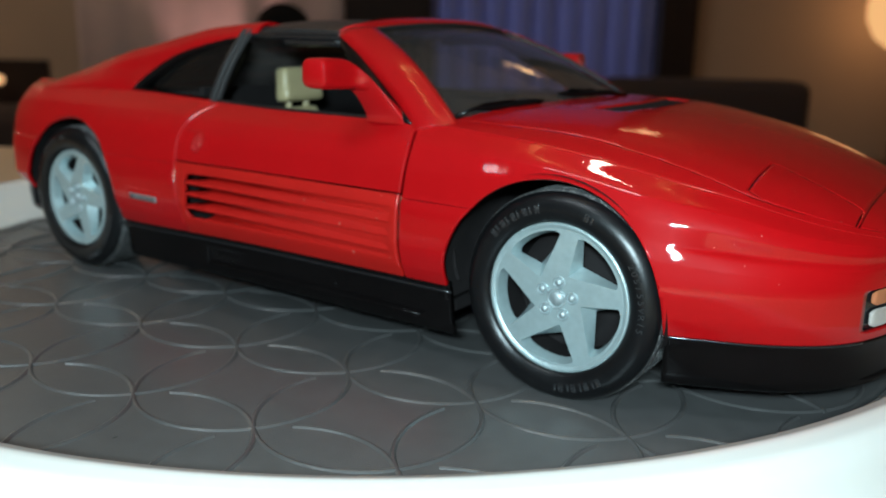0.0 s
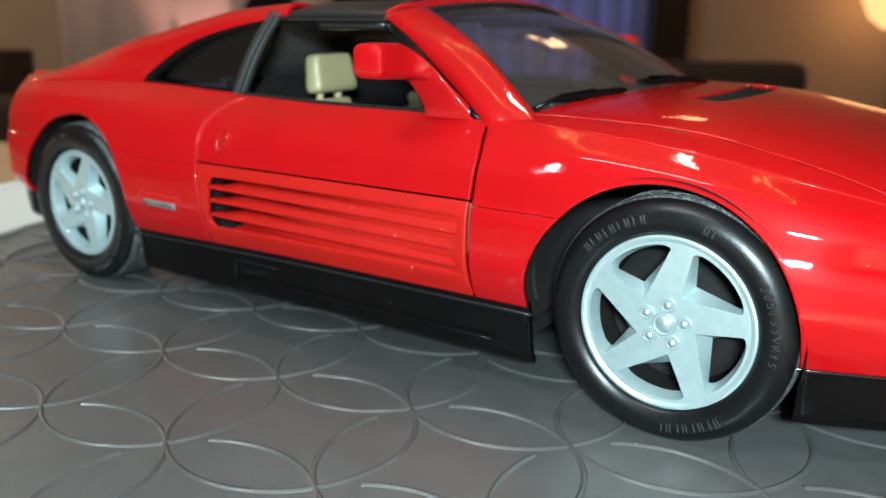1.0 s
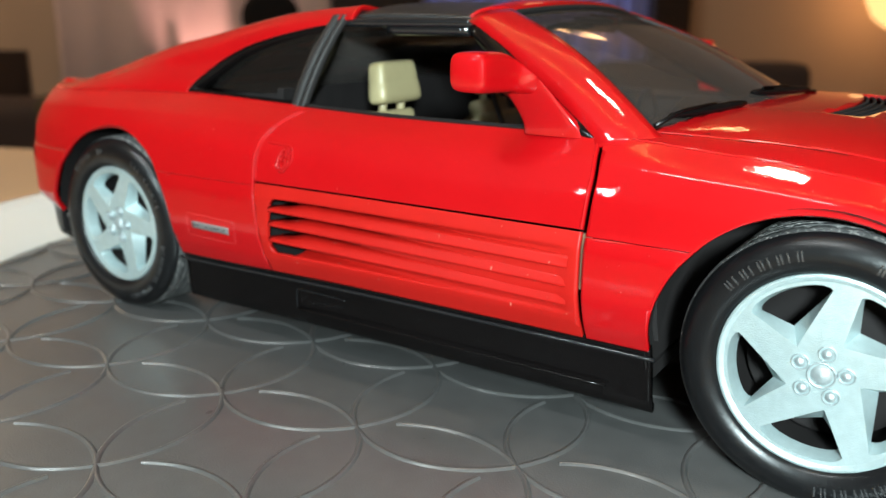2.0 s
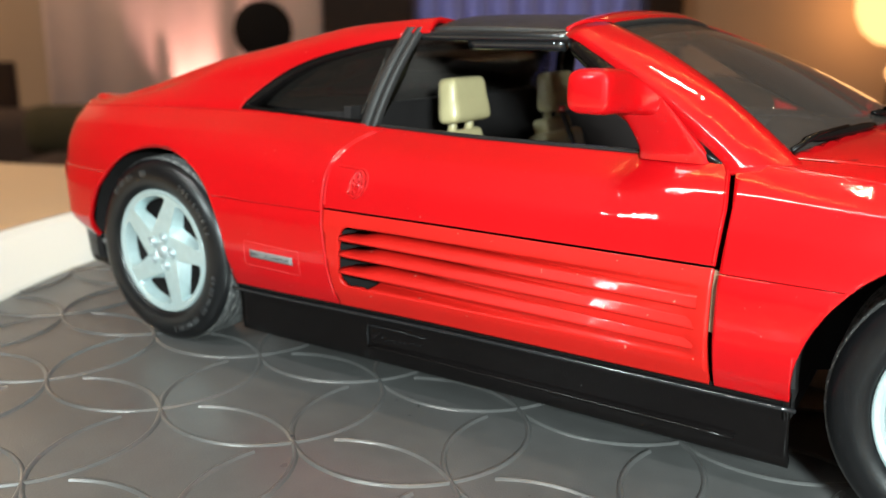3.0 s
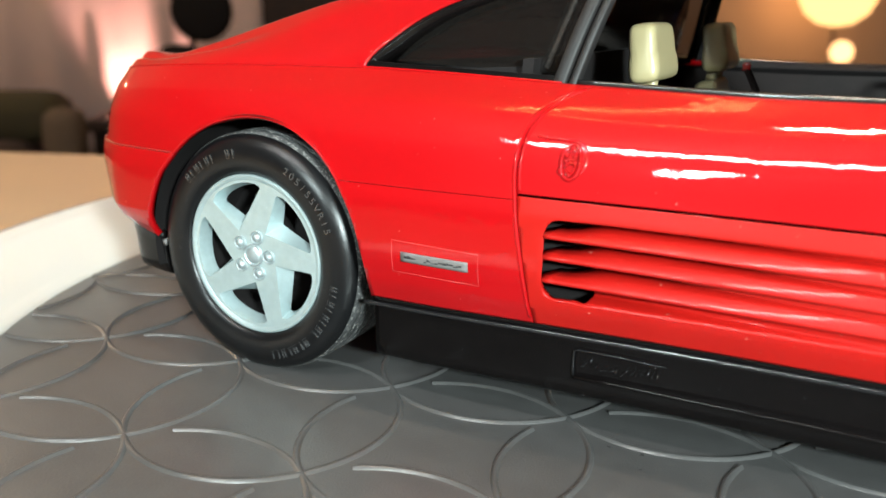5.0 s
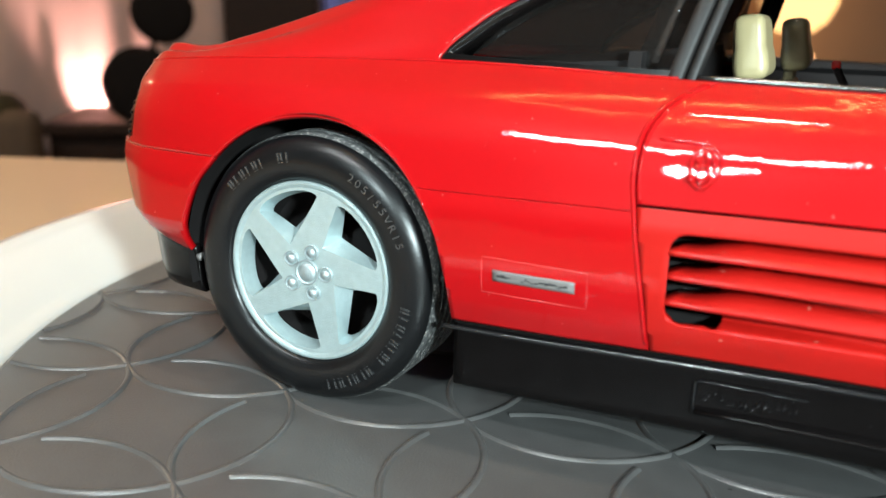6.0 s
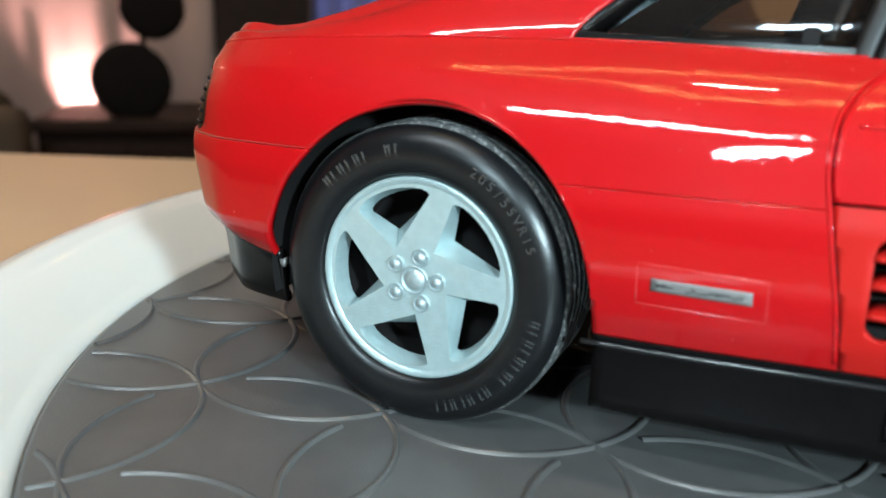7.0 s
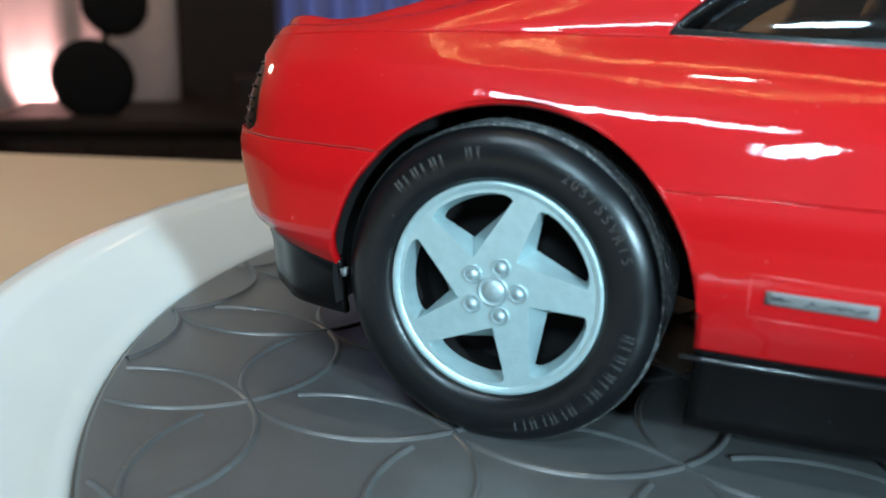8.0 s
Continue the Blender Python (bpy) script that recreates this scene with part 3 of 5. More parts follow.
# ---- the model car: black lower trim, wheel wells, underside ----
def lower_trim(flip):
    xs = x_stations(1.5)
    V = []
    prof = np.array([(0.0, 0.0), (0.35, 0.12), (0.5, 0.3), (0.6, 0.75), (0.9, 0.95), (1.6, 1.0), (2.4, 0.98)])
    for x in xs:
        w, z0 = float(curve_at(x, W_X, W_Y)), float(curve_at(x, Z0_X, Z0_Y))
        low = float(curve_at(x, [-107.5, -95, -84, -80, -48, 46, 85, 100, 117], [12.4, 11.4, 11.2, 11.2, 5.9, 5.9, 6.2, 6.4, 7.0]))
        k = min(1.0, w / 44.0)
        V += [(x + tail_tuck(x, z0 + 0.2 - (z0 + 0.2 - low) * b), -max(0.3, w - 2.35 * k - a * k - 0.06 * (z0 - low) * b), z0 + 0.2 - (z0 + 0.2 - low) * b) for a, b in prof]
    V, F = np.array(V), grid_faces(len(xs), len(prof), flip=True)
    V, F = clip(V, F, front_arch)
    V, F = clip(V, F, rear_arch)
    for name, label, f in (("sill", "black plastic side sill", lambda v: np.maximum(-50.0 - v[:, 0], v[:, 0] - 50.0)),
                           ("front_lip", "black front spoiler lip", lambda v: 80.0 - v[:, 0]),
                           ("rear_valance", "black rear valance with a chipped corner", lambda v: v[:, 0] + 80.0)):
        q, g = clip(V, F, f)
        if flip:
            q, g = mirrored(q, g)
        ob = put(name, q, g, BLACK, car, label, solid=1.2)
        s = 1 if flip else -1
        if name == "sill":
            line = [(x, s * (float(curve_at(x, W_X, W_Y)) - 2.42), float(curve_at(x, Z0_X, Z0_Y)) - 1.15) for x in np.linspace(-48, 47, 40)]
            put("sill_edge", *tube(line, 0.30, 8), GLOSS_BLACK, ob, "glossy upper edge of the sill")
            ridge = [(x, s * 46.32, 9.05) for x in np.linspace(-18.4, 40, 14)]
            put("sill_ridge", *tube(ridge, 0.26, 8), BLACK, ob, "moulded ridge along the lower sill")
            frame_line = [(-18.4, s * 46.30, 9.0), (-18.5, s * 46.38, 10.6), (-18.4, s * 46.45, 12.5), (-17.9, s * 46.47, 12.75), (-13, s * 46.47, 12.75), (-7.2, s * 46.46, 12.6)]
            put("jack_panel", *tube(frame_line, [0.14, 0.15, 0.13, 0.1, 0.1, 0.05], 8), GLOSS_BLACK, ob, "moulded edge of the jacking point panel")
            marks = random.Random(8)
            for k in range(16):
                mx, mz = -17.6 + 0.62 * k, 10.9 - 0.02 * k + marks.uniform(-0.5, 0.4)
                put("moulded_mark", *tube([(mx, s * 46.36, mz), (mx + marks.uniform(0.1, 0.5), s * 46.38, mz + marks.uniform(0.1, 0.6))], 0.07, 5), GLOSS_BLACK, ob)
        if name == "front_lip":
            line = [(x, s * (float(curve_at(x, W_X, W_Y)) - 2.42 * min(1.0, float(curve_at(x, W_X, W_Y)) / 44.0)), float(curve_at(x, Z0_X, Z0_Y)) - 0.25) for x in np.linspace(84, 111, 40)]
            put("lip_edge", *tube(line, 0.28, 8), GLOSS_BLACK, ob, "glossy upper edge of the spoiler lip")
        if name == "rear_valance":
            bm = bmesh.new()
            bmesh.ops.create_icosphere(bm, subdivisions=2, radius=0.75)
            for vv in bm.verts:
                vv.co *= 0.7 + 0.6 * noise.noise(vv.co * 2.3)
            bmesh.ops.translate(bm, vec=(-86.6, s * 45.2, 16.9), verts=bm.verts)
            part("paint_chip", bm, BADGE, ob, "pale chipped paint")


for flip in (False, True):
    lower_trim(flip)

for axle, cx, cz in ((AX_F, 65.9, 17.4), (AX_R, -66.9, 17.6)):
    for s in (-1, 1):
        v, f = lathe([(20.5, -46.7), (20.7, -40.0), (20.7, -27.0), (0.5, -27.0)], 40, True, -12, 192)
        v = np.array(v) + np.array([cx, 0, cz])
        v[:, 1] *= -s
        put("wheel_well", v, f, DULL_BLACK, car, "matt black wheel well")
    put("axle", *tube([(axle, -40, HUB), (axle, 40, HUB)], 1.4, 10), CHROME, car, "steel axle")
put("underside", *slab([(-46.3, -42.6, 9.8), (45.3, -42.6, 9.8), (45.3, 42.6, 9.8), (-46.3, 42.6, 9.8)], 2.2, (0, 0, 1)), DULL_BLACK, car, "flat black underside", smooth=False)

# ---- wheels ----
FACE_Y, SPOKE0 = -46.0, 69.5


SPOKE_DIR, SWIRL = -11.3, 1.5


def spoke_edge(k, side, w_in, w_out):
    """Two points of a spoke's straight edge. Each spoke runs past the hub's centre, a little to one side of it."""
    a = math.radians(SPOKE_DIR + 72 * k)
    u, n = Vector((math.cos(a), math.sin(a))), Vector((-math.sin(a), math.cos(a)))
    return u * 3.0 + n * (SWIRL + side * w_in), u * 10.8 + n * (SWIRL + side * w_out)


def spoke_window(k):
    """One opening between two spokes: its outline on the face, a rounded step, and the smaller outline behind."""
    out = []
    for w_in, w_out, depth, slant in ((2.32, 1.62, 0.0, 0.0), (2.44, 1.70, 0.2, 0.08), (3.95, 1.95, 2.2, 0.6)):
        p0, p1 = spoke_edge(k, 1, w_in, w_out)
        q0, q1 = spoke_edge(k + 1, -1, w_in, w_out)
        d, e, r = p1 - p0, q1 - q0, q0 - p0
        corner = p0 + d * ((r.x * e.y - r.y * e.x) / (d.x * e.y - d.y * e.x))
        ends = [p * ((10.75 - slant) / p.length) for p in (p1, q1)]
        one = [corner.lerp(ends[0], i / 8) for i in range(9)]
        two = [corner.lerp(ends[1], (8 - i) / 8) for i in range(8)]
        a0, a1 = math.atan2(ends[0].y, ends[0].x), math.atan2(ends[1].y, ends[1].x)
        a1 += 2 * math.pi if a1 < a0 else 0.0
        arc = []
        for t, rad in ((0.03, 11.05), (0.10, 11.26), (0.2, 11.33), (0.35, 11.33), (0.5, 11.33), (0.65, 11.33), (0.8, 11.33), (0.9, 11.26), (0.97, 11.05)):
            arc.append(Vector((math.cos(a0 + (a1 - a0) * t), math.sin(a0 + (a1 - a0) * t))) * (rad - slant))
        out.append([(p.x, p.y, depth) for p in one + arc + two])
    return out


def rim_mesh(scale):
    """Five-spoke face with real openings: front skin, slanted spoke flanks and the outer lip."""
    bm = bmesh.new()
    windows = [spoke_window(k) for k in range(5)]
    loops = [[(11.75 * math.cos(a), 11.75 * math.sin(a)) for a in np.linspace(0, 2 * math.pi, 80, endpoint=False)]]
    loops += [[(x, z) for x, z, _ in w[0]] for w in windows]
    face = lambda x, z: FACE_Y - 0.25 - 0.25 * max(0.0, 1 - math.hypot(x, z) / 9.0)
    edges = []
    for loop in loops:
        vs = [bm.verts.new((x, face(x, z), z)) for x, z in loop]
        edges += [bm.edges.new((vs[i], vs[(i + 1) % len(vs)])) for i in range(len(vs))]
    bmesh.ops.triangle_fill(bm, use_beauty=True, use_dissolve=False, edges=edges)
    for f in bm.faces:
        if f.normal.y > 0:
            f.normal_flip()
    v = [tuple(p.co) for p in bm.verts]
    bm.verts.index_update()
    fs = [tuple(p.index for p in f.verts) for f in bm.faces]
    bm.free()
    for rings in windows:
        base = [len(v) + k * len(rings[0]) for k in range(len(rings))]
        n = len(rings[0])
        for ring in rings:
            v += [(x, face(x, z) + d, z) for x, z, d in ring]
        for a, b in zip(base, base[1:]):
            fs += [(a + i, b + i, b + (i + 1) % n, a + (i + 1) % n) for i in range(n)]
    lv, lf = lathe([(11.75, -46.25), (12.0, -46.42), (12.35, -46.5), (12.62, -46.42), (12.75, -46.1), (12.75, -45.6), (12.6, -44.5), (12.6, -34.0)], 80)
    fs += [tuple(i + len(v) for i in q) for q in lf]
    v += lv
    bm = bmesh.new()
    pts = [bm.verts.new(p) for p in v]
    for q in fs:
        bm.faces.new([pts[i] for i in q])
    bmesh.ops.scale(bm, vec=(scale, 1, scale), verts=bm.verts)
    bmesh.ops.remove_doubles(bm, verts=bm.verts, dist=0.01)
    bm.verts.index_update()
    v, fs = [tuple(p.co) for p in bm.verts], [tuple(p.index for p in f.verts) for f in bm.faces]
    bm.free()
    return v, fs


TYRE_R = 18.05


def tyre_profile(b):
    return [(b, -45.2), (b + 0.25, -46.4), (b + 0.6, -46.75), (b + 1.4, -47.2), (14.7, -47.38), (15.5, -47.28), (16.3, -46.95), (17.0, -46.4), (17.45, -45.85), (17.65, -45.45)]


def tread_mesh():
    """Tread with ribs, grooves between them and a row of cuts along the shoulder."""
    R, steps = TYRE_R, 192
    rings = [(17.64, -45.46, 0.0), (17.9, -45.05, 0.0), (R, -44.6, 0.12), (R, -43.7, 0.30), (R - 0.1, -43.62, 0.0), (R - 0.55, -43.55, 0.0), (R - 0.55, -43.25, 0.0)]
    y = -43.2
    while y < -34.5:
        rings += [(R, y, 0.0), (R, y + 0.7, 0.22), (R, y + 1.4, 0.22), (R - 0.5, y + 1.5, 0.0), (R - 0.5, y + 1.75, 0.0)]
        y += 1.85
    rings += [(R, y, 0.0), (R - 0.4, y + 0.8, 0.0), (16.0, y + 1.6, 0.0), (11.8, y + 1.6, 0.0)]
    v, worn = [], random.Random(3)
    for i, (r, yy, cut) in enumerate(rings):
        for k in range(steps):
            notch = cut if (k + 2 * (i // 5)) % 6 < 1 else 0.0
            rr = r - notch - (worn.uniform(0, 0.06) if cut else 0.0)
            v.append((rr * math.cos(2 * math.pi * k / steps), yy, rr * math.sin(2 * math.pi * k / steps)))
    return v, grid_faces(len(rings), steps, closed=True)


meshes = {}


def mesh_once(key, make, mat, smooth=True):
    if key not in meshes:
        v, f = make()
        me = bpy.data.meshes.new(key)
        me.from_pydata((np.asarray(v, float) * MM).tolist(), [], [tuple(int(i) for i in q) for q in f])
        me.materials.append(mat)
        if smooth:
            me.polygons.foreach_set("use_smooth", [True] * len(me.polygons))
        meshes[key] = me
    return meshes[key]


def text_mesh(key, letter, size, depth):
    if key not in meshes:
        cu = bpy.data.curves.new(key, "FONT")
        cu.body, cu.size, cu.extrude, cu.align_x = letter, size * MM, depth * MM, "CENTER"
        ob = new(key, cu)
        dg = bpy.context.evaluated_depsgraph_get()
        me = bpy.data.meshes.new_from_object(ob.evaluated_get(dg))
        bpy.data.objects.remove(ob)
        me.materials.clear()
        me.materials.append(RAISED)
        meshes[key] = me
    return meshes[key]


def smooth_by_angle(me, degrees):
    me.set_sharp_from_angle(angle=radians(degrees))


def build_wheel(cx, side):
    front = cx > 0
    scale, key = (1.0, "front") if front else (0.945, "rear")
    m = pose((cx - (0.35 if front else 0.0)) * MM, 0, HUB * MM, 0, -13 if front else -4, 0 if side < 0 else 180)
    rim_me = mesh_once("wheel_" + key, lambda: rim_mesh(scale), SILVER)
    smooth_by_angle(rim_me, 28)
    wheel = new("wheel", rim_me)
    wheel.parent, wheel.matrix_basis = car, m
    wheel["label"] = "silver five-spoke wheel with black tyre"

    def sub(name, me, at=None, label=""):
        ob = new(name, me)
        ob.parent = wheel
        if at is not None:
            ob.matrix_basis = at
        if label:
            ob["label"] = label
        return ob

    tyre_me = mesh_once("tyre_" + key, lambda: lathe(tyre_profile(12.5 * scale), 120), RUBBER)
    smooth_by_angle(tyre_me, 50)
    sub("tyre", tyre_me, None, "black rubber tyre with raised sidewall marks")
    tread_me = mesh_once("tread", tread_mesh, TREAD)
    smooth_by_angle(tread_me, 50)
    sub("tread", tread_me, None, "scuffed grooved tyre tread")
    barrel_me = mesh_once("barrel_" + key, lambda: lathe([(11.36 * scale, -44.2), (11.3 * scale, -42.5), (11.2 * scale, -34.0)], 60, True), DULL_BLACK)
    sub("barrel", barrel_me, None, "matt black wheel barrel")
    disc_me = mesh_once("brake_disc", lambda: lathe([(10.6, -39.6), (10.6, -39.0), (6.0, -39.0), (5.6, -40.4), (0.05, -40.4)], 48), DULL_BLACK)
    sub("brake_disc", disc_me, None, "black brake disc")
    cap_me = mesh_once("hub_cap", lambda: lathe([(1.75, -46.2), (1.72, -46.58), (1.60, -46.66), (1.50, -46.6), (1.44, -46.30), (1.30, -46.30), (1.22, -46.56), (0.75, -46.80), (0.02, -46.90)], 32), HUB_SILVER)
    sub("hub_cap", cap_me)
    nut_me = mesh_once("wheel_bolt", lambda: lathe([(1.06, -46.2), (1.03, -46.66), (0.97, -46.74), (0.91, -46.66), (0.86, -46.24), (0.66, -46.24), (0.62, -46.66), (0.46, -46.88), (0.02, -46.98)], 20), HUB_SILVER)
    for k in range(5):
        a = math.radians(SPOKE0 + 72 * k)
        sub("wheel_bolt", nut_me, pose(2.85 * math.cos(a) * MM, 0, 2.85 * math.sin(a) * MM))
    # raised marks on the sidewall: the size, and plain bars where a maker's name stands
    for k, letter in enumerate("205/55VR15"):
        a = (18 if front else 57) - 4.4 * k
        at = pose(0, 0, 0, 0, -a + 90, 0) @ pose(0, -47.24 * MM, 14.55 * MM, 90 + 7, 0, 0)
        sub("size_mark", text_mesh("letter_" + str(ord(letter)), letter, 1.6, 0.16), at)
    bar_me = mesh_once("raised_bar", lambda: slab([(-0.11, 0, -0.65), (0.11, 0, -0.65), (0.11, 0, 0.65), (-0.11, 0, 0.65)], 0.35, (0, -1, 0)), RAISED, False)
    for start, count in (((130, 14), (-66, 12), (60, 3)) if front else ((-12, 12), (-52, 10), (134, 9), (100, 3))):
        for k in range(count):
            a = start - 3.0 * k - (1.2 if k % 3 == 0 else 0)
            at = pose(0, 0, 0, 0, -a + 90, 0) @ pose(0, -47.05 * MM, 15.1 * MM, 4, 0, 0)
            sub("raised_bar", bar_me, at)
    return wheel


for cx in (AX_F, AX_R):
    for side in (-1, 1):
        build_wheel(cx, side)

# ---- greenhouse ----
# windscreen: curved sheet between the cowl and the roof's front edge
def screen_point(u, t):
    """u from -1 to 1 across, t from 0 at the cowl to 1 at the roof."""
    yb, yt = 38.6, 25.5
    y = u * (yb + (yt - yb) * t)
    xb, zb = 50.0 - 8.8 * u * u, 46.6 - 2.0 * u * u
    xt, zt = 13.6 - 1.6 * u * u, 61.0 - 1.3 * u * u
    bulge = 1.3 * math.sin(math.pi * t)
    return (xb + (xt - xb) * t + bulge * 0.4, y, zb + (zt - zb) * t + bulge)


nu, nt = 41, 25
V = [screen_point(-1 + 2 * i / (nu - 1), j / (nt - 1)) for i in range(nu) for j in range(nt)]
ws = put("windscreen", np.array(V), grid_faces(nu, nt), GLASS, car, "clear curved windscreen")
ws.visible_shadow = False


for k in range(6):
    strip = [Vector(screen_point(u, 0.985 - 0.022 * k)) + Vector((0, 0, -0.12)) for u in np.linspace(-0.97, 0.97, 40)]
    put("sun_strip", *tube(strip, 0.17, 6), BLACK, ws, "printed black sun strip line")


edge = [screen_point(-1, t) for t in np.linspace(0, 1, 14)] + [screen_point(u, 1) for u in np.linspace(-0.95, 0.95, 24)] + [screen_point(1, t) for t in np.linspace(1, 0, 14)]
edge = [Vector(p) + Vector((0.1, 0, 0.22)) for p in edge]
put("windscreen_seal", *tube(edge, 0.55, 6), SEAL, car, "grey rubber windscreen seal")

# screen surround: pillars and header, a rounded red band outside the glass
def surround(flip):
    v, lining = [], []
    n = 26
    for k in range(n):
        t = -0.13 + 1.13 * k / (n - 1)
        inner = Vector(screen_point(-1, t)) + Vector((-0.1, 0, 0.15))
        outer = Vector((35.0, -41.5, 43.4)).lerp(Vector((7.9, -31.0, 58.9)), t) + Vector((0.2, 0.4, 0.4)) * math.sin(math.pi * max(t, 0.0))
        if t < 0:
            outer = Vector((35.0, -41.5, 43.4)).lerp(Vector((35.6, -42.3, 41.9)), t / -0.13)
        mid = inner.lerp(outer, 0.5) + Vector((0.3, -0.5, 0.7))
        back = outer + Vector((-0.9, 1.6, -0.6))
        for w in (0.0, 0.15, 0.35, 0.5, 0.65, 0.85, 1.0):
            v.append(tuple(inner * (1 - w) ** 2 + mid * 2 * w * (1 - w) + outer * w * w))
        v.append(tuple(back))
        lining += [tuple(p + Vector(o)) for p, o in ((inner, (-0.5, 0.5, -0.6)), (mid, (-1.0, 1.6, -2.0)), (back, (-0.3, 0.9, -0.7)))]
    f = grid_faces(n, 8)
    f = [q[::-1] for q in f]
    g = grid_faces(n, 3)
    if flip:
        v, f = mirrored(v, f)
        lining, g = mirrored(lining, g)
    pillar = put("pillar", v, f, RED, car, "red windscreen pillar", solid=0.8)
    put("pillar_lining", lining, g, GREY_IN, pillar, "dark lining inside the pillar", solid=0.25)


surround(False), surround(True)
v = []
for u in np.linspace(-1, 1, 41):
    p = Vector(screen_point(u, 1))
    rear = Vector((7.9 - 0.3 * u * u, u * 30.6, 61.9 - 2.4 * abs(u) ** 3))
    front = Vector((p.x, u * 25.5, p.z)) + Vector((-0.2, 0, 0.25))
    for w in np.linspace(0, 1, 7):
        q = front.lerp(rear, w) + Vector((0, 0, 0.55 * math.sin(math.pi * w)))
        v.append(tuple(q))
    v.append(tuple(rear + Vector((0, 0, -1.4))))
put("screen_header", v, [q[::-1] for q in grid_faces(41, 8)], RED, car, "red band above the windscreen", solid=0.6)

# removable roof panel
v = []
for x in np.linspace(-16.2, 7.4, 20):
    for u in np.linspace(-1, 1, 41):
        s = (x + 16.2) / 23.6
        w = 30.6 + 0.1 * s
        z = 62.0 + 0.25 * math.sin(math.pi * s) - 0.3 * s - 2.5 * abs(u) ** 3.2
        v.append((x, u * w, z))
put("roof_panel", v, grid_faces(20, 41), ROOF, car, "black removable targa roof panel", solid=1.3)
for s in (-1, 1):
    put("roof_rail", *tube([(x, s * (31.0 - 0.6 * abs((x + 4) / 14) ** 3), 58.3) for x in np.linspace(-19.5, 8.5, 20)], 0.85, 10), GLOSS_BLACK, car, "glossy black roof rail")
    put("window_channel", *tube([(x, s * 30.2, 57.2) for x in np.linspace(-9.5, 7.0, 10)], 1.0, 10), GLOSS_BLACK, car, "black window channel bar")
    put("pillar_seal", *tube([(8.3, s * 31.0, 57.8), (9.9, s * 32.0, 56.6), (16.0, s * 34.7, 53.0), (25.1, s * 38.6, 47.4), (31.7, s * 41.1, 44.2), (34.7, s * 41.6, 42.9)],
                             [0.8, 1.2, 1.5, 1.55, 0.95, 0.3], 10), BLACK, car, "black pillar seal")
    put("belt_seal", *tube([(x, s * (float(curve_at(x, WB_X, WB_Y)) - 0.5), float(curve_at(x, WB_X, ZB_Y)) + 0.15) for x in np.linspace(-22.5, 35.0, 30)], 0.42, 8), GLOSS_BLACK, car, "black seal along the door top")
    base, top = Vector((-24.4, s * 38.3, 43.5)), Vector((-19.9, s * 31.1, 59.6))
    for name, off, mat, wd in (("roof_post", 0.0, SEAL, 2.1), ("post_trim", 2.1, SEAL, 1.5)):
        v = []
        for t in np.linspace(0, 1, 16):
            p = base.lerp(top, t) + Vector((off - 1.7, 0, 0)) + Vector((0, s * 0.9, 0.25)) * math.sin(math.pi * t)
            for dx, dy in ((0, 0.9), (0.2, 0), (0.5, -0.25), (wd - 0.5, -0.25), (wd - 0.2, 0), (wd, 0.9)):
                v.append((p.x + dx, p.y - s * dy, p.z))
        f = grid_faces(16, 6, flip=(s < 0))
        put(name, v, f, mat, car, "dark grey ribbed roof post")

# mirrors: one shell from the outer end to its foot on the door
def build_mirror(s):
    # centre, half size along x, half size across, and how upright the across axis is
    stations = [((20.2, -53.0, 52.1), 1.9, 1.8, 1), ((20.3, -52.6, 52.05), 2.7, 2.55, 1), ((20.5, -50.5, 52.0), 3.0, 2.85, 1), ((20.8, -47.8, 51.9), 3.1, 2.85, 1),
                ((21.4, -45.8, 51.6), 3.2, 2.5, 0.92), ((22.9, -44.2, 50.5), 3.6, 1.85, 0.75), ((25.0, -42.8, 48.4), 3.8, 1.4, 0.45), ((26.8, -41.7, 46.0), 4.1, 1.15, 0.12),
                ((28.0, -41.2, 44.0), 4.6, 1.1, 0.0), ((28.1, -41.1, 43.0), 4.7, 1.1, 0.0)]
    table = np.array([(*c, hx, hh, up) for c, hx, hh, up in stations])
    ts = np.linspace(0, len(stations) - 1, 34)
    n, v = 24, []
    for x, y, z, hx, hh, up in np.stack([curve_at(ts, np.arange(len(stations)), table[:, j]) for j in range(6)], axis=1):
        a = Vector((0, -(1 - up), up)).normalized()
        for k in range(n):
            t = 2 * math.pi * k / n
            c, q = math.cos(t), math.sin(t)
            e = 0.5
            dx, dh = math.copysign(abs(c) ** e, c) * hx, math.copysign(abs(q) ** e, q) * hh
            p = Vector((x + dx, y, z)) + a * dh
            v.append((p.x, p.y, p.z))
    f = grid_faces(len(ts), n, closed=True) + [tuple(range(n))]
    v = np.array(v)
    if s > 0:
        v, f = mirrored(v, f)
    shell = put("mirror", v, f, RED, car, "red wing mirror on a swept foot")
    put("mirror_glass", *slab([(18.7, s * 51.6, 50.5), (18.9, s * 46.8, 50.5), (18.9, s * 46.8, 54.0), (18.7, s * 51.6, 54.0)], 0.2, (-1, 0, 0)), CHROME, shell, "small mirror glass", smooth=False)


build_mirror(-1), build_mirror(1)

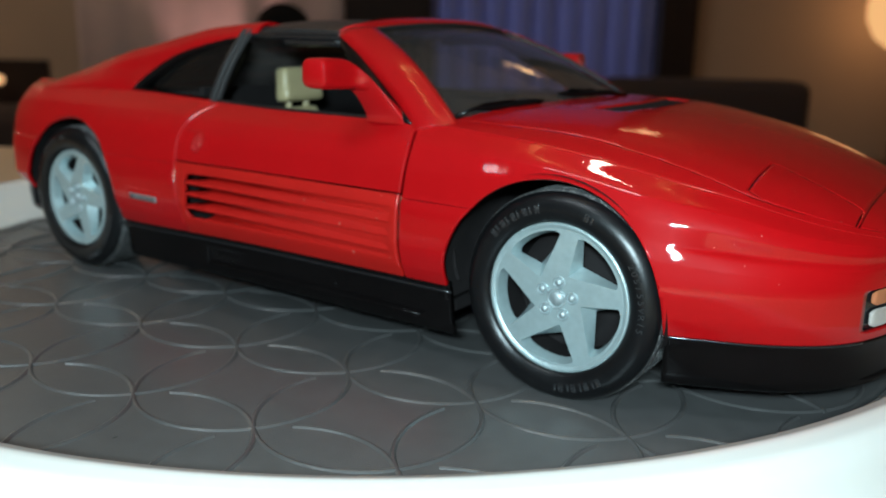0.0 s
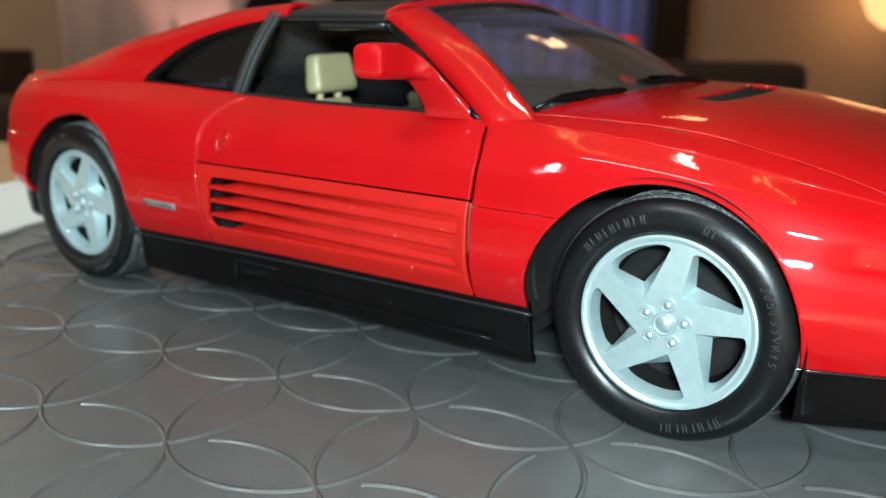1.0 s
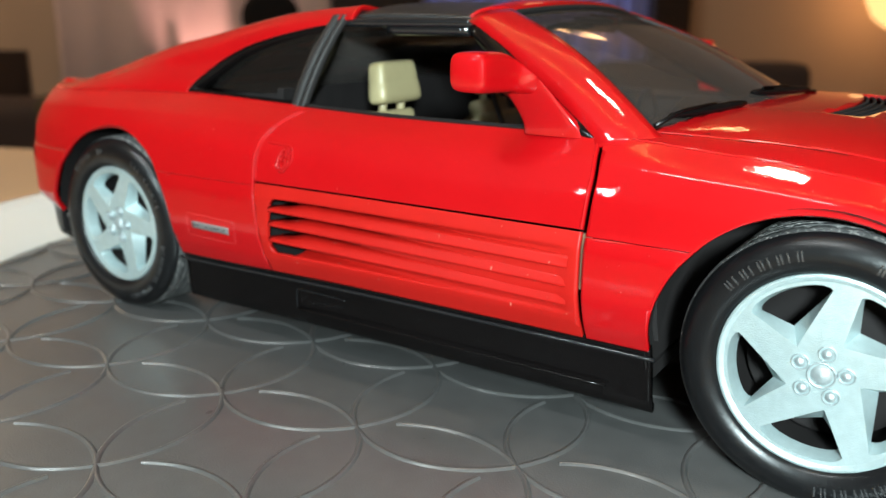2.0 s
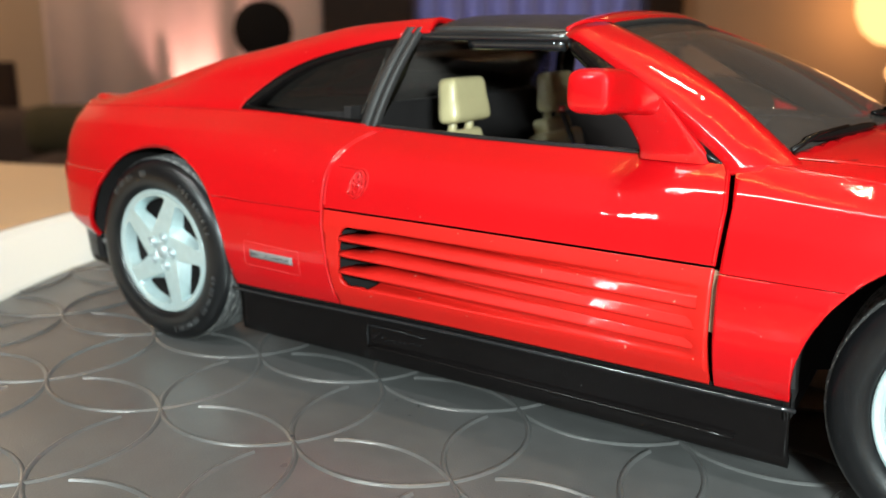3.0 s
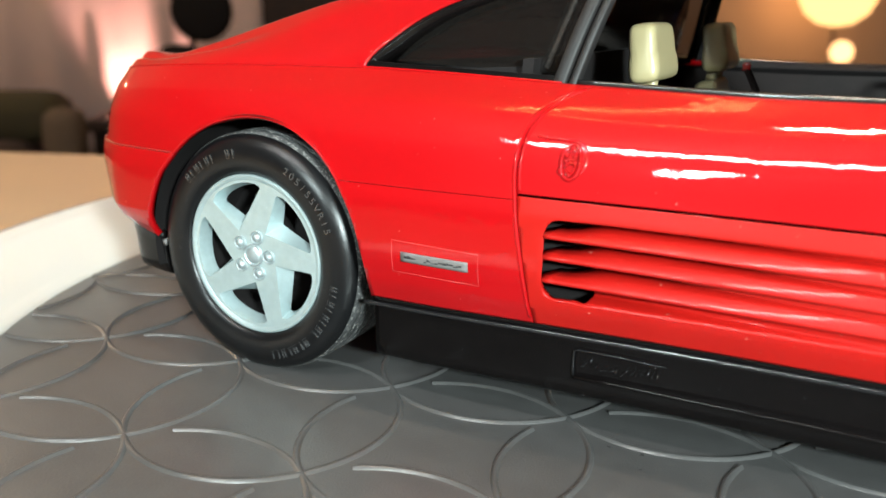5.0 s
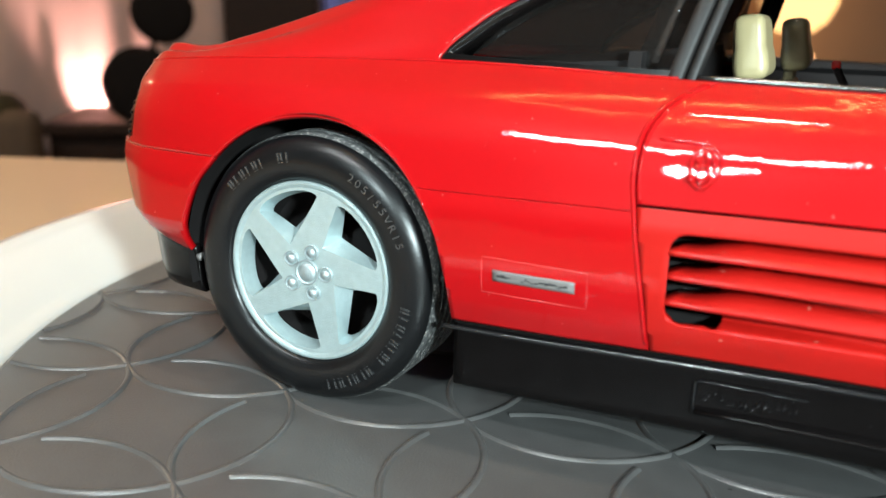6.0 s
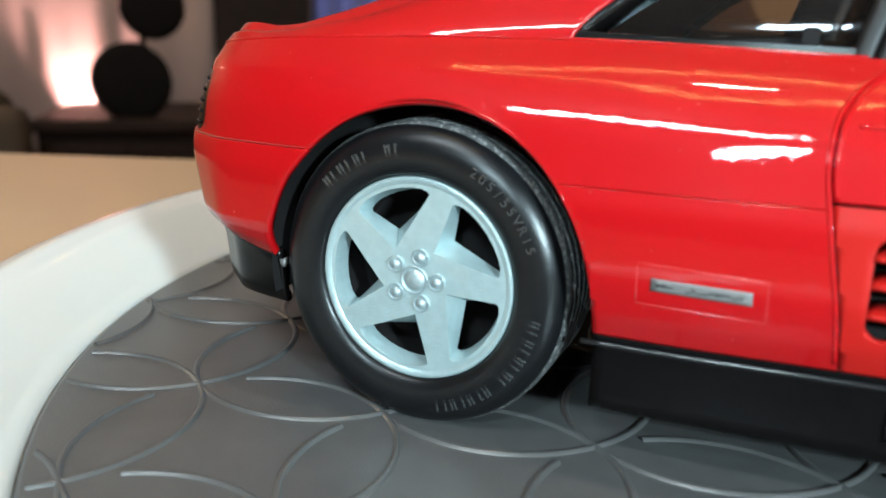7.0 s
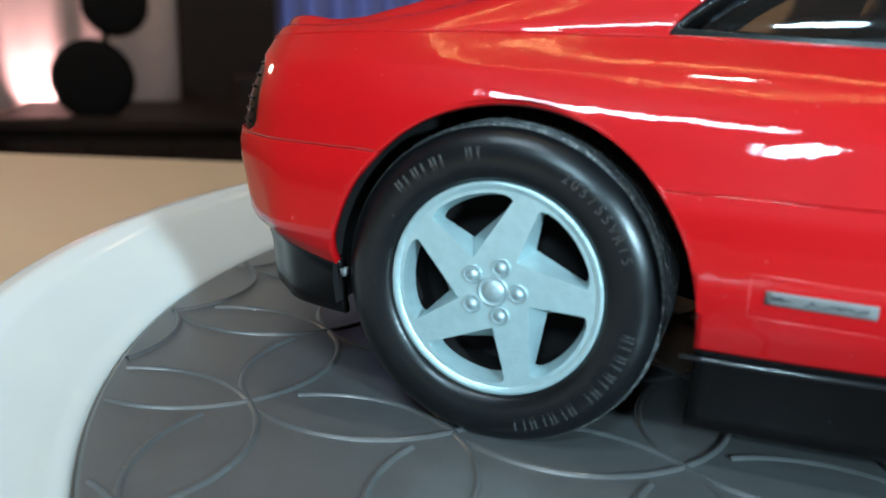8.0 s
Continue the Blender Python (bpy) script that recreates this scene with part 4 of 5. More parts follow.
# wipers
for p0, p1, foot in (((42.4, -33.6, 46.1), (48.4, -18.6, 47.1), (41.6, -37.8, 45.0)), ((47.4, -9.5, 48.0), (52.0, 8.5, 47.6), (52.6, 12.5, 46.9))):
    p0, p1 = Vector(p0), Vector(p1)
    v = []
    for k in np.linspace(0, 1, 10):
        c = p0.lerp(p1, k) + Vector((0.5, 0, 0)) * math.sin(math.pi * k)
        h = 0.62 * min(1.0, 0.45 + 4 * min(k, 1 - k))
        v += [tuple(c + Vector(o)) for o in ((0.45, 0, -h), (0.5, 0, h * 0.2), (0.2, 0, h), (-0.25, 0, h), (-0.5, 0, 0), (-0.4, 0, -h))]
    arm = put("wiper", v, grid_faces(10, 6, closed=True) + [(0, 1, 2, 3, 4, 5), (59, 58, 57, 56, 55, 54)], BLACK, car, "black windscreen wiper")
    put("wiper_arm", *tube([tuple(p0.lerp(p1, 0.55) + Vector((0.4, 0, 0.7))), tuple(p0.lerp(p1, 0.1) + Vector((0.6, 0, 0.6))), foot], [0.25, 0.28, 0.4], 8), BLACK, arm)

# ---- cabin ----
put("cabin_floor", *slab([(-34, -37, 14), (44, -37, 14), (44, 37, 14), (-34, 37, 14)], 1.0, (0, 0, -1)), DULL_BLACK, car, "black cabin floor", smooth=False)
put("bulkhead", *slab([(-31, -37.4, 14), (-31, 37.4, 14), (-29, 36.6, 46.5), (-29, -36.6, 46.5)], 1.5, (-1, 0, 0)), DULL_BLACK, car, "black rear bulkhead", smooth=False)
put("engine_cover", *slab([(-30, -35, 45.5), (-30, 35, 45.5), (-98, 34, 41), (-98, -34, 41)], 1.0, (0, 0, -1)), DULL_BLACK, car, "black engine cover", smooth=False)
for s in (-1, 1):
    put("door_trim", *slab([(-26, s * 38.0, 16), (34, s * 38.8, 16), (34, s * 38.8, 42.6), (-26, s * 37.4, 42.6)], 0.8, (0, -s, 0)), GREY_IN, car, "dark grey door trim", smooth=False)
    cap = []
    for x in np.linspace(-22.5, 34.5, 30):
        wb, zb = float(curve_at(x, WB_X, WB_Y)), float(curve_at(x, WB_X, ZB_Y))
        cap += [(x, s * (wb - 0.75), zb + 0.12), (x, s * (wb - 1.6), zb + 0.05), (x, s * 37.9, 42.75), (x, s * 37.3, 42.2)]
    put("door_cap", cap, grid_faces(30, 4), GREY_IN, car, "dark padded top of the door trim", solid=0.3)
v = []
for y in np.linspace(-37.5, 37.5, 31):
    binn = 2.4 * math.exp(-((y - 16) / 7.0) ** 2)
    v += [(27.5, y, 30), (27.0, y, 40 + binn), (28.5, y, 42.0 + binn), (32, y, 42.8 + binn * 0.7), (40, y, 43.2), (49, y, 44.5), (49, y, 30)]
put("dashboard", v, grid_faces(31, 7), GREY_IN, car, "dark grey dashboard")
v, f = lathe([(6.0 + 0.55 * math.cos(a), 0.55 * math.sin(a)) for a in np.linspace(0, 2 * math.pi, 9)], 36)
ring = Matrix.Translation((20.5, 16, 39)) @ Euler((0, radians(22), radians(90))).to_matrix().to_4x4()
put("steering_wheel", [tuple(ring @ Vector(p)) for p in v], f, GLOSS_BLACK, car, "black steering wheel")
put("steering_column", *tube([(20.5, 16, 39), (29, 16, 36)], 1.3, 8), GLOSS_BLACK, car)


def soft_block(w, d, h, bevel, at, lean):
    bm = box_bm(d, w, h, bevel, segs=4)
    bmesh.ops.rotate(bm, cent=(0, 0, 0), matrix=Euler((0, radians(lean), 0)).to_matrix(), verts=bm.verts)
    bmesh.ops.translate(bm, vec=at, verts=bm.verts)
    return bm


def headrest_block(at, lean):
    """A padded headrest: narrower towards the top, with a stitched crease across its front and a fuller lower pad."""
    bm = box_bm(4.2, 12.8, 8.0, 1.5, segs=4)
    bmesh.ops.subdivide_edges(bm, edges=[e for e in bm.edges if e.calc_length() > 2.0], cuts=10, use_grid_fill=True)
    for p in bm.verts:
        t = (p.co.z + 4.0) / 8.0
        p.co.y *= 1.04 - 0.15 * t
        swell = 1.0 + 0.07 * math.exp(-((t - 0.28) / 0.2) ** 2) - 0.07 * math.exp(-((t - 0.5) / 0.04) ** 2)
        p.co.x *= swell * (1.0 - 0.12 * t)
    bmesh.ops.rotate(bm, cent=(0, 0, 0), matrix=Euler((0, radians(lean), 0)).to_matrix(), verts=bm.verts)
    bmesh.ops.translate(bm, vec=at, verts=bm.verts)
    return bm


for s in (-1, 1):
    y = s * 16.2
    sx = 1.4 if s < 0 else 4.8
    bm = soft_block(19, 5.0, 25, 1.8, (-17.6 + sx, y, 26.5), -14)
    seat = part("seat", bm, CREAM, car, "cream bucket seat with headrest")
    part("cushion", soft_block(20, 24, 6, 1.8, (-6 + sx, y, 18.5), -4), CREAM, seat)
    part("shoulder_pad", soft_block(12.5, 3.6, 6.5, 1.3, (-20.9 + sx, y, 38.3), -16), CREAM, seat)
    part("headrest", headrest_block((-20.6 + sx, y, 47.0), -8), CREAM, seat)
    for o in (-2.9, 2.9):
        put("headrest_post", *tube([(-21.4 + sx, y + o, 39.5), (-20.9 + sx, y + o, 44.5)], 0.85, 10), CREAM, seat)
bm = soft_block(1.2, 1.3, 1.3, 0.4, (-9.5, 5.5, 44.3), 0)
part("belt_buckle", bm, RED_LENS, car, "small red belt buckle")
v = []
for y in np.linspace(-35.0, 35.0, 33):
    r = abs(y) / 35.0
    v += [(-33.0 + 5.5 * r ** 4, y, 45.2), (-31.0 + 5.5 * r ** 4, y * 0.93, 52.0), (-28.5 + 4.0 * r ** 4, y * 0.87, 58.6 - 1.4 * r ** 3)]
put("rear_window", v, grid_faces(33, 3), GLASS, car, "clear upright rear window behind the seats", solid=0.6).visible_shadow = False
put("belt_strap", *tube([(-9.5, 5.5, 44), (-5, 3.5, 36), (0, 1, 18)], 0.6, 6), GREY_IN, car, "dark belt strap")

# ---- badge, decal, slats of the tail lamp ----
def side_plate(name, x0, x1, z0, z1, lift, mat, label, slope=0.0):
    xs, zs = np.linspace(x0, x1, 12), np.linspace(0, 1, 5)
    v = [(x, side_y(x, z0 + (z1 - z0) * q + slope * (x - x0)) - lift, z0 + (z1 - z0) * q + slope * (x - x0)) for x in xs for q in zs]
    return put(name, v, grid_faces(12, 5), mat, car, label, solid=min(lift, 0.2))


plate = side_plate("badge", -40.9, -31.5, 21.45, 22.75, 0.16, BADGE, "small silver side badge with dark script", -0.02)
corners = [(-42.3, 19.9), (-30.2, 19.6), (-30.2, 23.7), (-42.3, 24.1), (-42.3, 19.9)]
film = []
for (xa, za), (xb, zb2) in zip(corners, corners[1:]):
    film += [(xa + (xb - xa) * k / 6, side_y(xa + (xb - xa) * k / 6, za + (zb2 - za) * k / 6) + 0.01, za + (zb2 - za) * k / 6) for k in range(6)]
put("film_edge", *tube(film + film[:1], 0.045, 6), FILM, plate, "thin edge of clear film round the badge")
script = random.Random(5)
x = -40.4
while x < -32.3:
    wide = script.uniform(0.15, 0.55)
    if not -39.0 < x < -37.9:
        zz = 21.92 - 0.02 * (x + 41) + script.uniform(-0.12, 0.12)
        o = side_plate("script_bar", x, x + wide, zz, zz + script.uniform(0.10, 0.34), 0.20, INK, "dark script mark")
        o.parent = plate
    x += wide + 0.06

for s in (-1, 1):
    for cx, cz, rr, a0, a1 in ((65.9, 17.4, 19.94, 16, 164), (-66.9, 17.6, 20.39, 16, 164)):
        lip = []
        for a in np.radians(np.linspace(a0, a1, 60)):
            x, z = cx + rr * math.cos(a), cz + rr * math.sin(a)
            lip.append((x, -s * (side_y(x, z) + 0.19), z))
        put("arch_lip", *tube(lip, 0.22, 8), RED, car, "rolled red wheel arch lip")
for s in (-1, 1):
    for k in range(7):
        z = 33.0 + 1.35 * k
        pts = []
        for x in np.linspace(-107.2, -101.6, 9):
            w, zz = side_section(x, np.linspace(0, 1, 80))
            pts.append((x + 0.45, s * (float(np.interp(z, zz, w)) + 0.02), z))
        put("lamp_slat", *tube(pts, 0.20, 6), BLACK, car, "black tail lamp slat")

# ---- the round dish with its rubber mat ----
DISH = (-10.0, 10.0)
dish = new("dish", None)
tagged(dish, "round white ceramic dish with a raised rounded rim, on the table", "dish")
prof = [(0.5, -3.0), (123.6, -3.0), (124.4, -0.3), (126.2, 1.6), (130.0, 5.8), (133.4, 9.0), (136.4, 10.3), (139.4, 9.7), (141.4, 7.6), (144.0, 2.0), (149.0, -5.0), (155.0, -11.0), (157.0, -13.4), (154.0, -13.7), (0.5, -13.7)]
ps = np.array(prof)
tt = np.linspace(0, len(prof) - 1, 70)
fine = [(float(curve_at(t, range(len(prof)), ps[:, 0])) if 0 < t < len(prof) - 1 else float(np.interp(t, range(len(prof)), ps[:, 0])), float(np.interp(t, range(len(prof)), ps[:, 1]))) for t in tt]
v, f = turned(fine, 180)
put("bowl", np.array(v) + np.array([*DISH, 0]), [q[::-1] for q in f], WHITE, dish)

mat_thing = new("rubber_mat", None)
tagged(mat_thing, "dark grey rubber mat embossed with overlapping circles, in the dish", "mat")
v, f = turned([(0.4, 0.0), (60, 0.0), (123.2, 0.0), (123.8, -0.3), (123.8, -2.9), (0.4, -2.9)], 140)
put("sheet", np.array(v) + np.array([*DISH, 0]), [q[::-1] for q in f], MAT, mat_thing)
# rings of radius a / sqrt 2 on a square lattice: every four meet at a node
LU, LV = np.array([25.44, 3.23]), np.array([-3.23, 25.44])
NODE = np.array([-17.8, -65.4])
R = float(np.hypot(*LU)) / math.sqrt(2)
sec = [(-0.55, -0.10), (-0.42, 0.06), (-0.22, 0.30), (0.0, 0.38), (0.22, 0.30), (0.42, 0.06), (0.55, -0.10)]
TWIST = math.degrees(math.atan2(LU[1], LU[0]))
for i in range(-7, 8):
    for j in range(-4, 10):
        c = NODE + (i + 0.5) * LU + (j + 0.5) * LV
        if np.hypot(c[0] - DISH[0], c[1] - DISH[1]) > 122 + R:
            continue
        # each ring is left open at one of its four nodes
        runs, run = [], []
        for a in np.radians(TWIST + np.linspace(154, 476, 84)):
            x, y = c[0] + R * math.cos(a), c[1] + R * math.sin(a)
            if np.hypot(x - DISH[0], y - DISH[1]) < 122.8:
                run.append((x, y, a))
            elif run:
                runs.append(run)
                run = []
        runs.append(run)
        rv, rf = [], []
        for run in runs:
            if len(run) < 3:
                continue
            b0 = len(rv)
            for x, y, a in run:
                rv += [(x + o * math.cos(a), y + o * math.sin(a), h) for o, h in sec]
            rf += [tuple(b0 + q for q in face) for face in grid_faces(len(run), len(sec), flip=True)]
        if rf:
            put("embossed_ring", rv, rf, MAT, mat_thing)

# ---- the table ----
ED = np.array([0.937, 0.349])
EN = np.array([-0.349, 0.937])
far0 = np.array([0.0, 258.0]) - 700 * ED


def table_point(a, b):
    return far0 + ED * a - EN * b


table = new("table", None)
tagged(table, "pale beige wooden table top on square legs", "table")
bm = box_bm(1500, 820, 30, 4)
ang = math.degrees(math.atan2(ED[1], ED[0]))
bmesh.ops.rotate(bm, cent=(0, 0, 0), matrix=Euler((0, 0, radians(ang))).to_matrix(), verts=bm.verts)
c = table_point(750, 410)
bmesh.ops.translate(bm, vec=(c[0], c[1], -28.6), verts=bm.verts)
part("tabletop", bm, TABLE, table)
for a in (60, 1440):
    for b in (60, 760):
        p = table_point(a, b)
        part("leg", box_bm(60, 60, 705, 3, (p[0], p[1], -43.6 - 352.5)), TABLE, table)

# ---- the room ----
ROOM_AZ = -35.0
FW = Vector((math.sin(radians(ROOM_AZ)), math.cos(radians(ROOM_AZ)), 0))
RT = Vector((FW.y, -FW.x, 0))
EYE0 = Vector((0.0, -0.14, 0.052))
FLOOR_Z, CEIL_Z = -0.749, 1.70
WALL_P = material("warm_plaster_wall", (0.36, 0.25, 0.17), 0.8, spread=0.06, scale=6, bump=0.2, bump_scale=120)
CURTAIN = material("pale_pink_curtain", (0.66, 0.48, 0.42), 0.85, spread=0.06, scale=30)
BLUE_CURTAIN = material("blue_violet_curtain", (0.32, 0.32, 0.46), 0.8, spread=0.15, scale=20)
through_cloth = BLUE_CURTAIN.node_tree.nodes.new("ShaderNodeBsdfTranslucent")
through_cloth.inputs["Color"].default_value = (0.58, 0.58, 0.74, 1)
cloth_mix = BLUE_CURTAIN.node_tree.nodes.new("ShaderNodeMixShader")
cloth_mix.inputs[0].default_value = 0.6
BLUE_CURTAIN.node_tree.links.new(BLUE_CURTAIN.node_tree.nodes["Principled BSDF"].outputs[0], cloth_mix.inputs[1])
BLUE_CURTAIN.node_tree.links.new(through_cloth.outputs[0], cloth_mix.inputs[2])
BLUE_CURTAIN.node_tree.links.new(cloth_mix.outputs[0], BLUE_CURTAIN.node_tree.nodes["Material Output"].inputs["Surface"])
DARK_WOOD = material("dark_brown_wood", (0.022, 0.012, 0.008), 0.55, spec=0.2, spread=0.3, scale=30)
SOFA = material("dark_brown_fabric", (0.035, 0.020, 0.015), 0.9, spread=0.25, scale=200)
GREEN = material("olive_green_fabric", (0.034, 0.027, 0.009), 0.9, spread=0.25, scale=200)
TAN = material("tan_cushion_fabric", (0.08, 0.055, 0.035), 0.9, spread=0.2, scale=200)
FLOOR_M = material("brown_wood_floor", (0.14, 0.08, 0.05), 0.5, spread=0.25, scale=12)
CEIL_M = material("white_ceiling_paint", (0.70, 0.66, 0.60), 0.85, spread=0.03, scale=5)
MATT_BLACK = material("matt_black_ornament", (0.008, 0.0065, 0.006), 0.8, spread=0.2, spec=0.1)


def room(u, v, z):
    return EYE0 * 1.0 + RT * u + FW * v + Vector((0, 0, z - EYE0.z))


def room_box(name, u0, u1, v0, v1, z0, z1, mat, bevel=0.0, parent=None, label="", smooth=False):
    bm = bmesh.new()
    bmesh.ops.create_cube(bm, size=1.0)
    bmesh.ops.scale(bm, vec=(u1 - u0, v1 - v0, z1 - z0), verts=bm.verts)
    if bevel:
        bmesh.ops.bevel(bm, geom=bm.edges[:], offset=bevel, segments=3, affect="EDGES", profile=0.6)
    bmesh.ops.rotate(bm, cent=(0, 0, 0), matrix=Euler((0, 0, -radians(ROOM_AZ))).to_matrix(), verts=bm.verts)
    bmesh.ops.translate(bm, vec=room((u0 + u1) / 2, (v0 + v1) / 2, (z0 + z1) / 2), verts=bm.verts)
    bmesh.ops.scale(bm, vec=(1000, 1000, 1000), verts=bm.verts)
    return part(name, bm, mat, parent, label, smooth)


def curtain(name, u0, u1, v, z0, z1, mat, folds, depth, label):
    n = folds * 10
    ve = []
    for k in range(n + 1):
        t = k / n
        d = depth * (math.sin(2 * math.pi * folds * t) + 0.4 * math.sin(2 * math.pi * folds * 0.37 * t + 1))
        for z in (z0, z1):
            p = room(u0 + (u1 - u0) * t, v + d, z)
            ve.append((p.x * 1000, p.y * 1000, p.z * 1000))
    ob = put(name, ve, grid_faces(n + 1, 2), mat, None, solid=4.0)
    return tagged(ob, label, "curtain")


def wall(name, *a):
    return tagged(room_box(name, *a), "warm beige plastered wall", "wall", kind="structure")


wall("wall_north", -2.4, 2.2, 2.25, 2.35, FLOOR_Z, CEIL_Z, WALL_P)
wall("wall_west", -2.5, -2.4, -1.8, 2.35, FLOOR_Z, CEIL_Z, WALL_P)
wall("wall_east", 2.2, 2.3, -1.8, 2.35, FLOOR_Z, CEIL_Z, WALL_P)
wall("wall_south", -2.4, 2.2, -1.9, -1.8, FLOOR_Z, CEIL_Z, WALL_P)
tagged(room_box("floor", -2.5, 2.3, -1.9, 2.35, FLOOR_Z - 0.08, FLOOR_Z, FLOOR_M), "brown wooden floor", "floor", kind="structure")
tagged(room_box("ceiling", -2.5, 2.3, -1.9, 2.35, CEIL_Z, CEIL_Z + 0.08, CEIL_M), "white painted ceiling", "ceiling", kind="structure")

curtain("pink_curtain", -0.86, -0.165, 2.17, FLOOR_Z + 0.02, CEIL_Z - 0.1, CURTAIN, 6, 0.004, "pale pink floor-length curtain lit from below")
curtain("blue_curtain", 0.07, 0.64, 2.16, FLOOR_Z + 0.02, CEIL_Z - 0.1, BLUE_CURTAIN, 9, 0.02, "blue violet curtain drawn across a window")
for u0, u1 in ((-0.16, 0.06), (0.65, 0.74)):
    tagged(room_box("window_post", u0, u1, 2.12, 2.22, FLOOR_Z, CEIL_Z - 0.05, DARK_WOOD, 0.008), "dark brown wooden window post", "post", "posts of the window")


def at_angle(az, el, v):
    """The room place at depth v that lies in that direction."""
    b = radians(az - ROOM_AZ)
    return v * math.tan(b), 0.052 + v / math.cos(b) * math.tan(radians(el))


# dark sideboard and seats behind the table
u0, _ = at_angle(-28, 0, 1.75)
u1, z1 = at_angle(-9.6, -2.2, 1.75)
chair = tagged(new("armchair"), "dark brown upholstered armchair seen from behind", "armchair")
room_box("backrest", u0 + 0.2, u1, 1.60, 1.72, FLOOR_Z + 0.1, z1, SOFA, 0.03, chair, smooth=True)
room_box("seat", u0 + 0.24, u1 - 0.04, 1.72, 2.10, FLOOR_Z + 0.1, FLOOR_Z + 0.42, SOFA, 0.03, chair, smooth=True)
for ua in (u0 + 0.2, u1 - 0.12):
    room_box("armrest", ua, ua + 0.12, 1.73, 2.12, FLOOR_Z + 0.1, FLOOR_Z + 0.58, SOFA, 0.03, chair, smooth=True)
room_box("plinth", u0 + 0.24, u1 - 0.04, 1.63, 2.06, FLOOR_Z, FLOOR_Z + 0.1, DARK_WOOD, 0.005, chair)
tagged(room_box("sideboard", u0 - 0.25, u0 + 0.19, 1.75, 2.0, FLOOR_Z, z1 - 0.05, DARK_WOOD, 0.01), "dark brown wooden sideboard", "sideboard")
u0, z0 = at_angle(-51.5, -5.0, 1.9)
sofa = tagged(new("sofa"), "dark brown fabric sofa with loose cushions", "sofa")
room_box("backrest", -1.7, u0, 1.78, 1.98, FLOOR_Z + 0.05, z0, SOFA, 0.04, sofa, smooth=True)
room_box("seat", -1.7, u0 - 0.13, 1.40, 1.78, FLOOR_Z + 0.05, FLOOR_Z + 0.44, SOFA, 0.04, sofa, smooth=True)
room_box("armrest", u0 - 0.12, u0, 1.38, 1.77, FLOOR_Z + 0.05, z0 - 0.06, SOFA, 0.04, sofa, smooth=True)
room_box("base", -1.66, u0 - 0.04, 1.44, 1.94, FLOOR_Z, FLOOR_Z + 0.05, DARK_WOOD, 0.005, sofa)
a, za = at_angle(-58.0, -4.5, 1.7)
b, _ = at_angle(-51.6, 0, 1.7)
tagged(room_box("cushion", a, b, 1.66, 1.76, za - 0.10, za, GREEN, 0.04, smooth=True), "olive green fabric cushion on the sofa", "cushion", "cushions on the sofa")
a, za = at_angle(-52.6, -5.6, 1.62)
b, _ = at_angle(-50.4, 0, 1.62)
tagged(room_box("cushion", a, b, 1.56, 1.64, za - 0.16, za, TAN, 0.03, smooth=True), "tan fabric cushion on the sofa", "cushion", "cushions on the sofa")
a, za = at_angle(-49.8, -6.2, 1.8)
b, _ = at_angle(-34.0, 0, 1.8)
cab = tagged(new("low_cabinet"), "low dark brown wooden cabinet under the ornament", "cabinet")
room_box("body", a + 0.01, b - 0.01, 1.72, 2.05, FLOOR_Z, za - 0.025, DARK_WOOD, 0.004, cab)
room_box("top", a, b, 1.7, 2.06, za - 0.024, za, DARK_WOOD, 0.006, cab)
for k in range(3):
    wd = (b - a - 0.06) / 3
    room_box("door", a + 0.03 + wd * k, a + 0.02 + wd * (k + 1), 1.703, 1.719, FLOOR_Z + 0.06, za - 0.05, DARK_WOOD, 0.004, cab)
cab_top = za

# ornament of two black discs on a stem
orn = new("ornament", None)
tagged(orn, "black ornament of two round discs on the low cabinet", "ornament")
for az, el, rad in ((-43.05, 0.15, 60.0), (-44.55, -4.35, 76.0)):
    u, z = at_angle(az, el, 1.75)
    v, f = lathe([(0.5, -9.0), (rad * 0.7, -8.0), (rad * 0.93, -5.0), (rad, 0.0), (rad * 0.93, 5.0), (rad * 0.7, 8.0), (0.5, 9.0)], 48)
    m = Matrix.Translation(room(u, 1.75, z) * 1000) @ Euler((0, 0, -radians(ROOM_AZ))).to_matrix().to_4x4()
    put("disc", [tuple(m @ Vector(p)) for p in v], f, MATT_BLACK, orn)
u, z = at_angle(-43.7, 0, 1.76)
put("stem", *tube([tuple(room(u, 1.76, cab_top) * 1000), tuple(room(u, 1.76, 0.06) * 1000)], 6.0, 10), MATT_BLACK, orn)

# table lamp, with its glowing shade, on a small stand
u, z = at_angle(-3.4, 1.0, 1.75)
GLOW = glow_material("lamp_shade_glow", (1.0, 0.50, 0.19), 1.7)
BULB = glow_material("small_bulb_glow", (1.0, 0.50, 0.22), 2.2)
tl = new("table_lamp", None)
tagged(tl, "lit table lamp with a warm glowing shade", "lamp")
v, f = turned([(4, 84), (42, 77), (70, 55), (84, 17), (81, -17), (64, -53), (36, -75), (4, -81)], 40)
put("shade", np.array(v) + np.array(room(u, 1.75, z + 0.03) * 1000), [q[::-1] for q in f], GLOW, tl, "glowing globe shade")
put("stem", *tube([tuple(room(u, 1.75, z - 0.30) * 1000), tuple(room(u, 1.75, z + 0.01) * 1000)], 3.0, 10), DARK_WOOD, tl)
tagged(room_box("stand", u - 0.16, u + 0.2, 1.6, 1.9, FLOOR_Z, z - 0.30, DARK_WOOD, 0.01), "dark wooden lamp stand", "stand")
u2, z2 = at_angle(-2.8, -1.9, 1.6)
bm = bmesh.new()
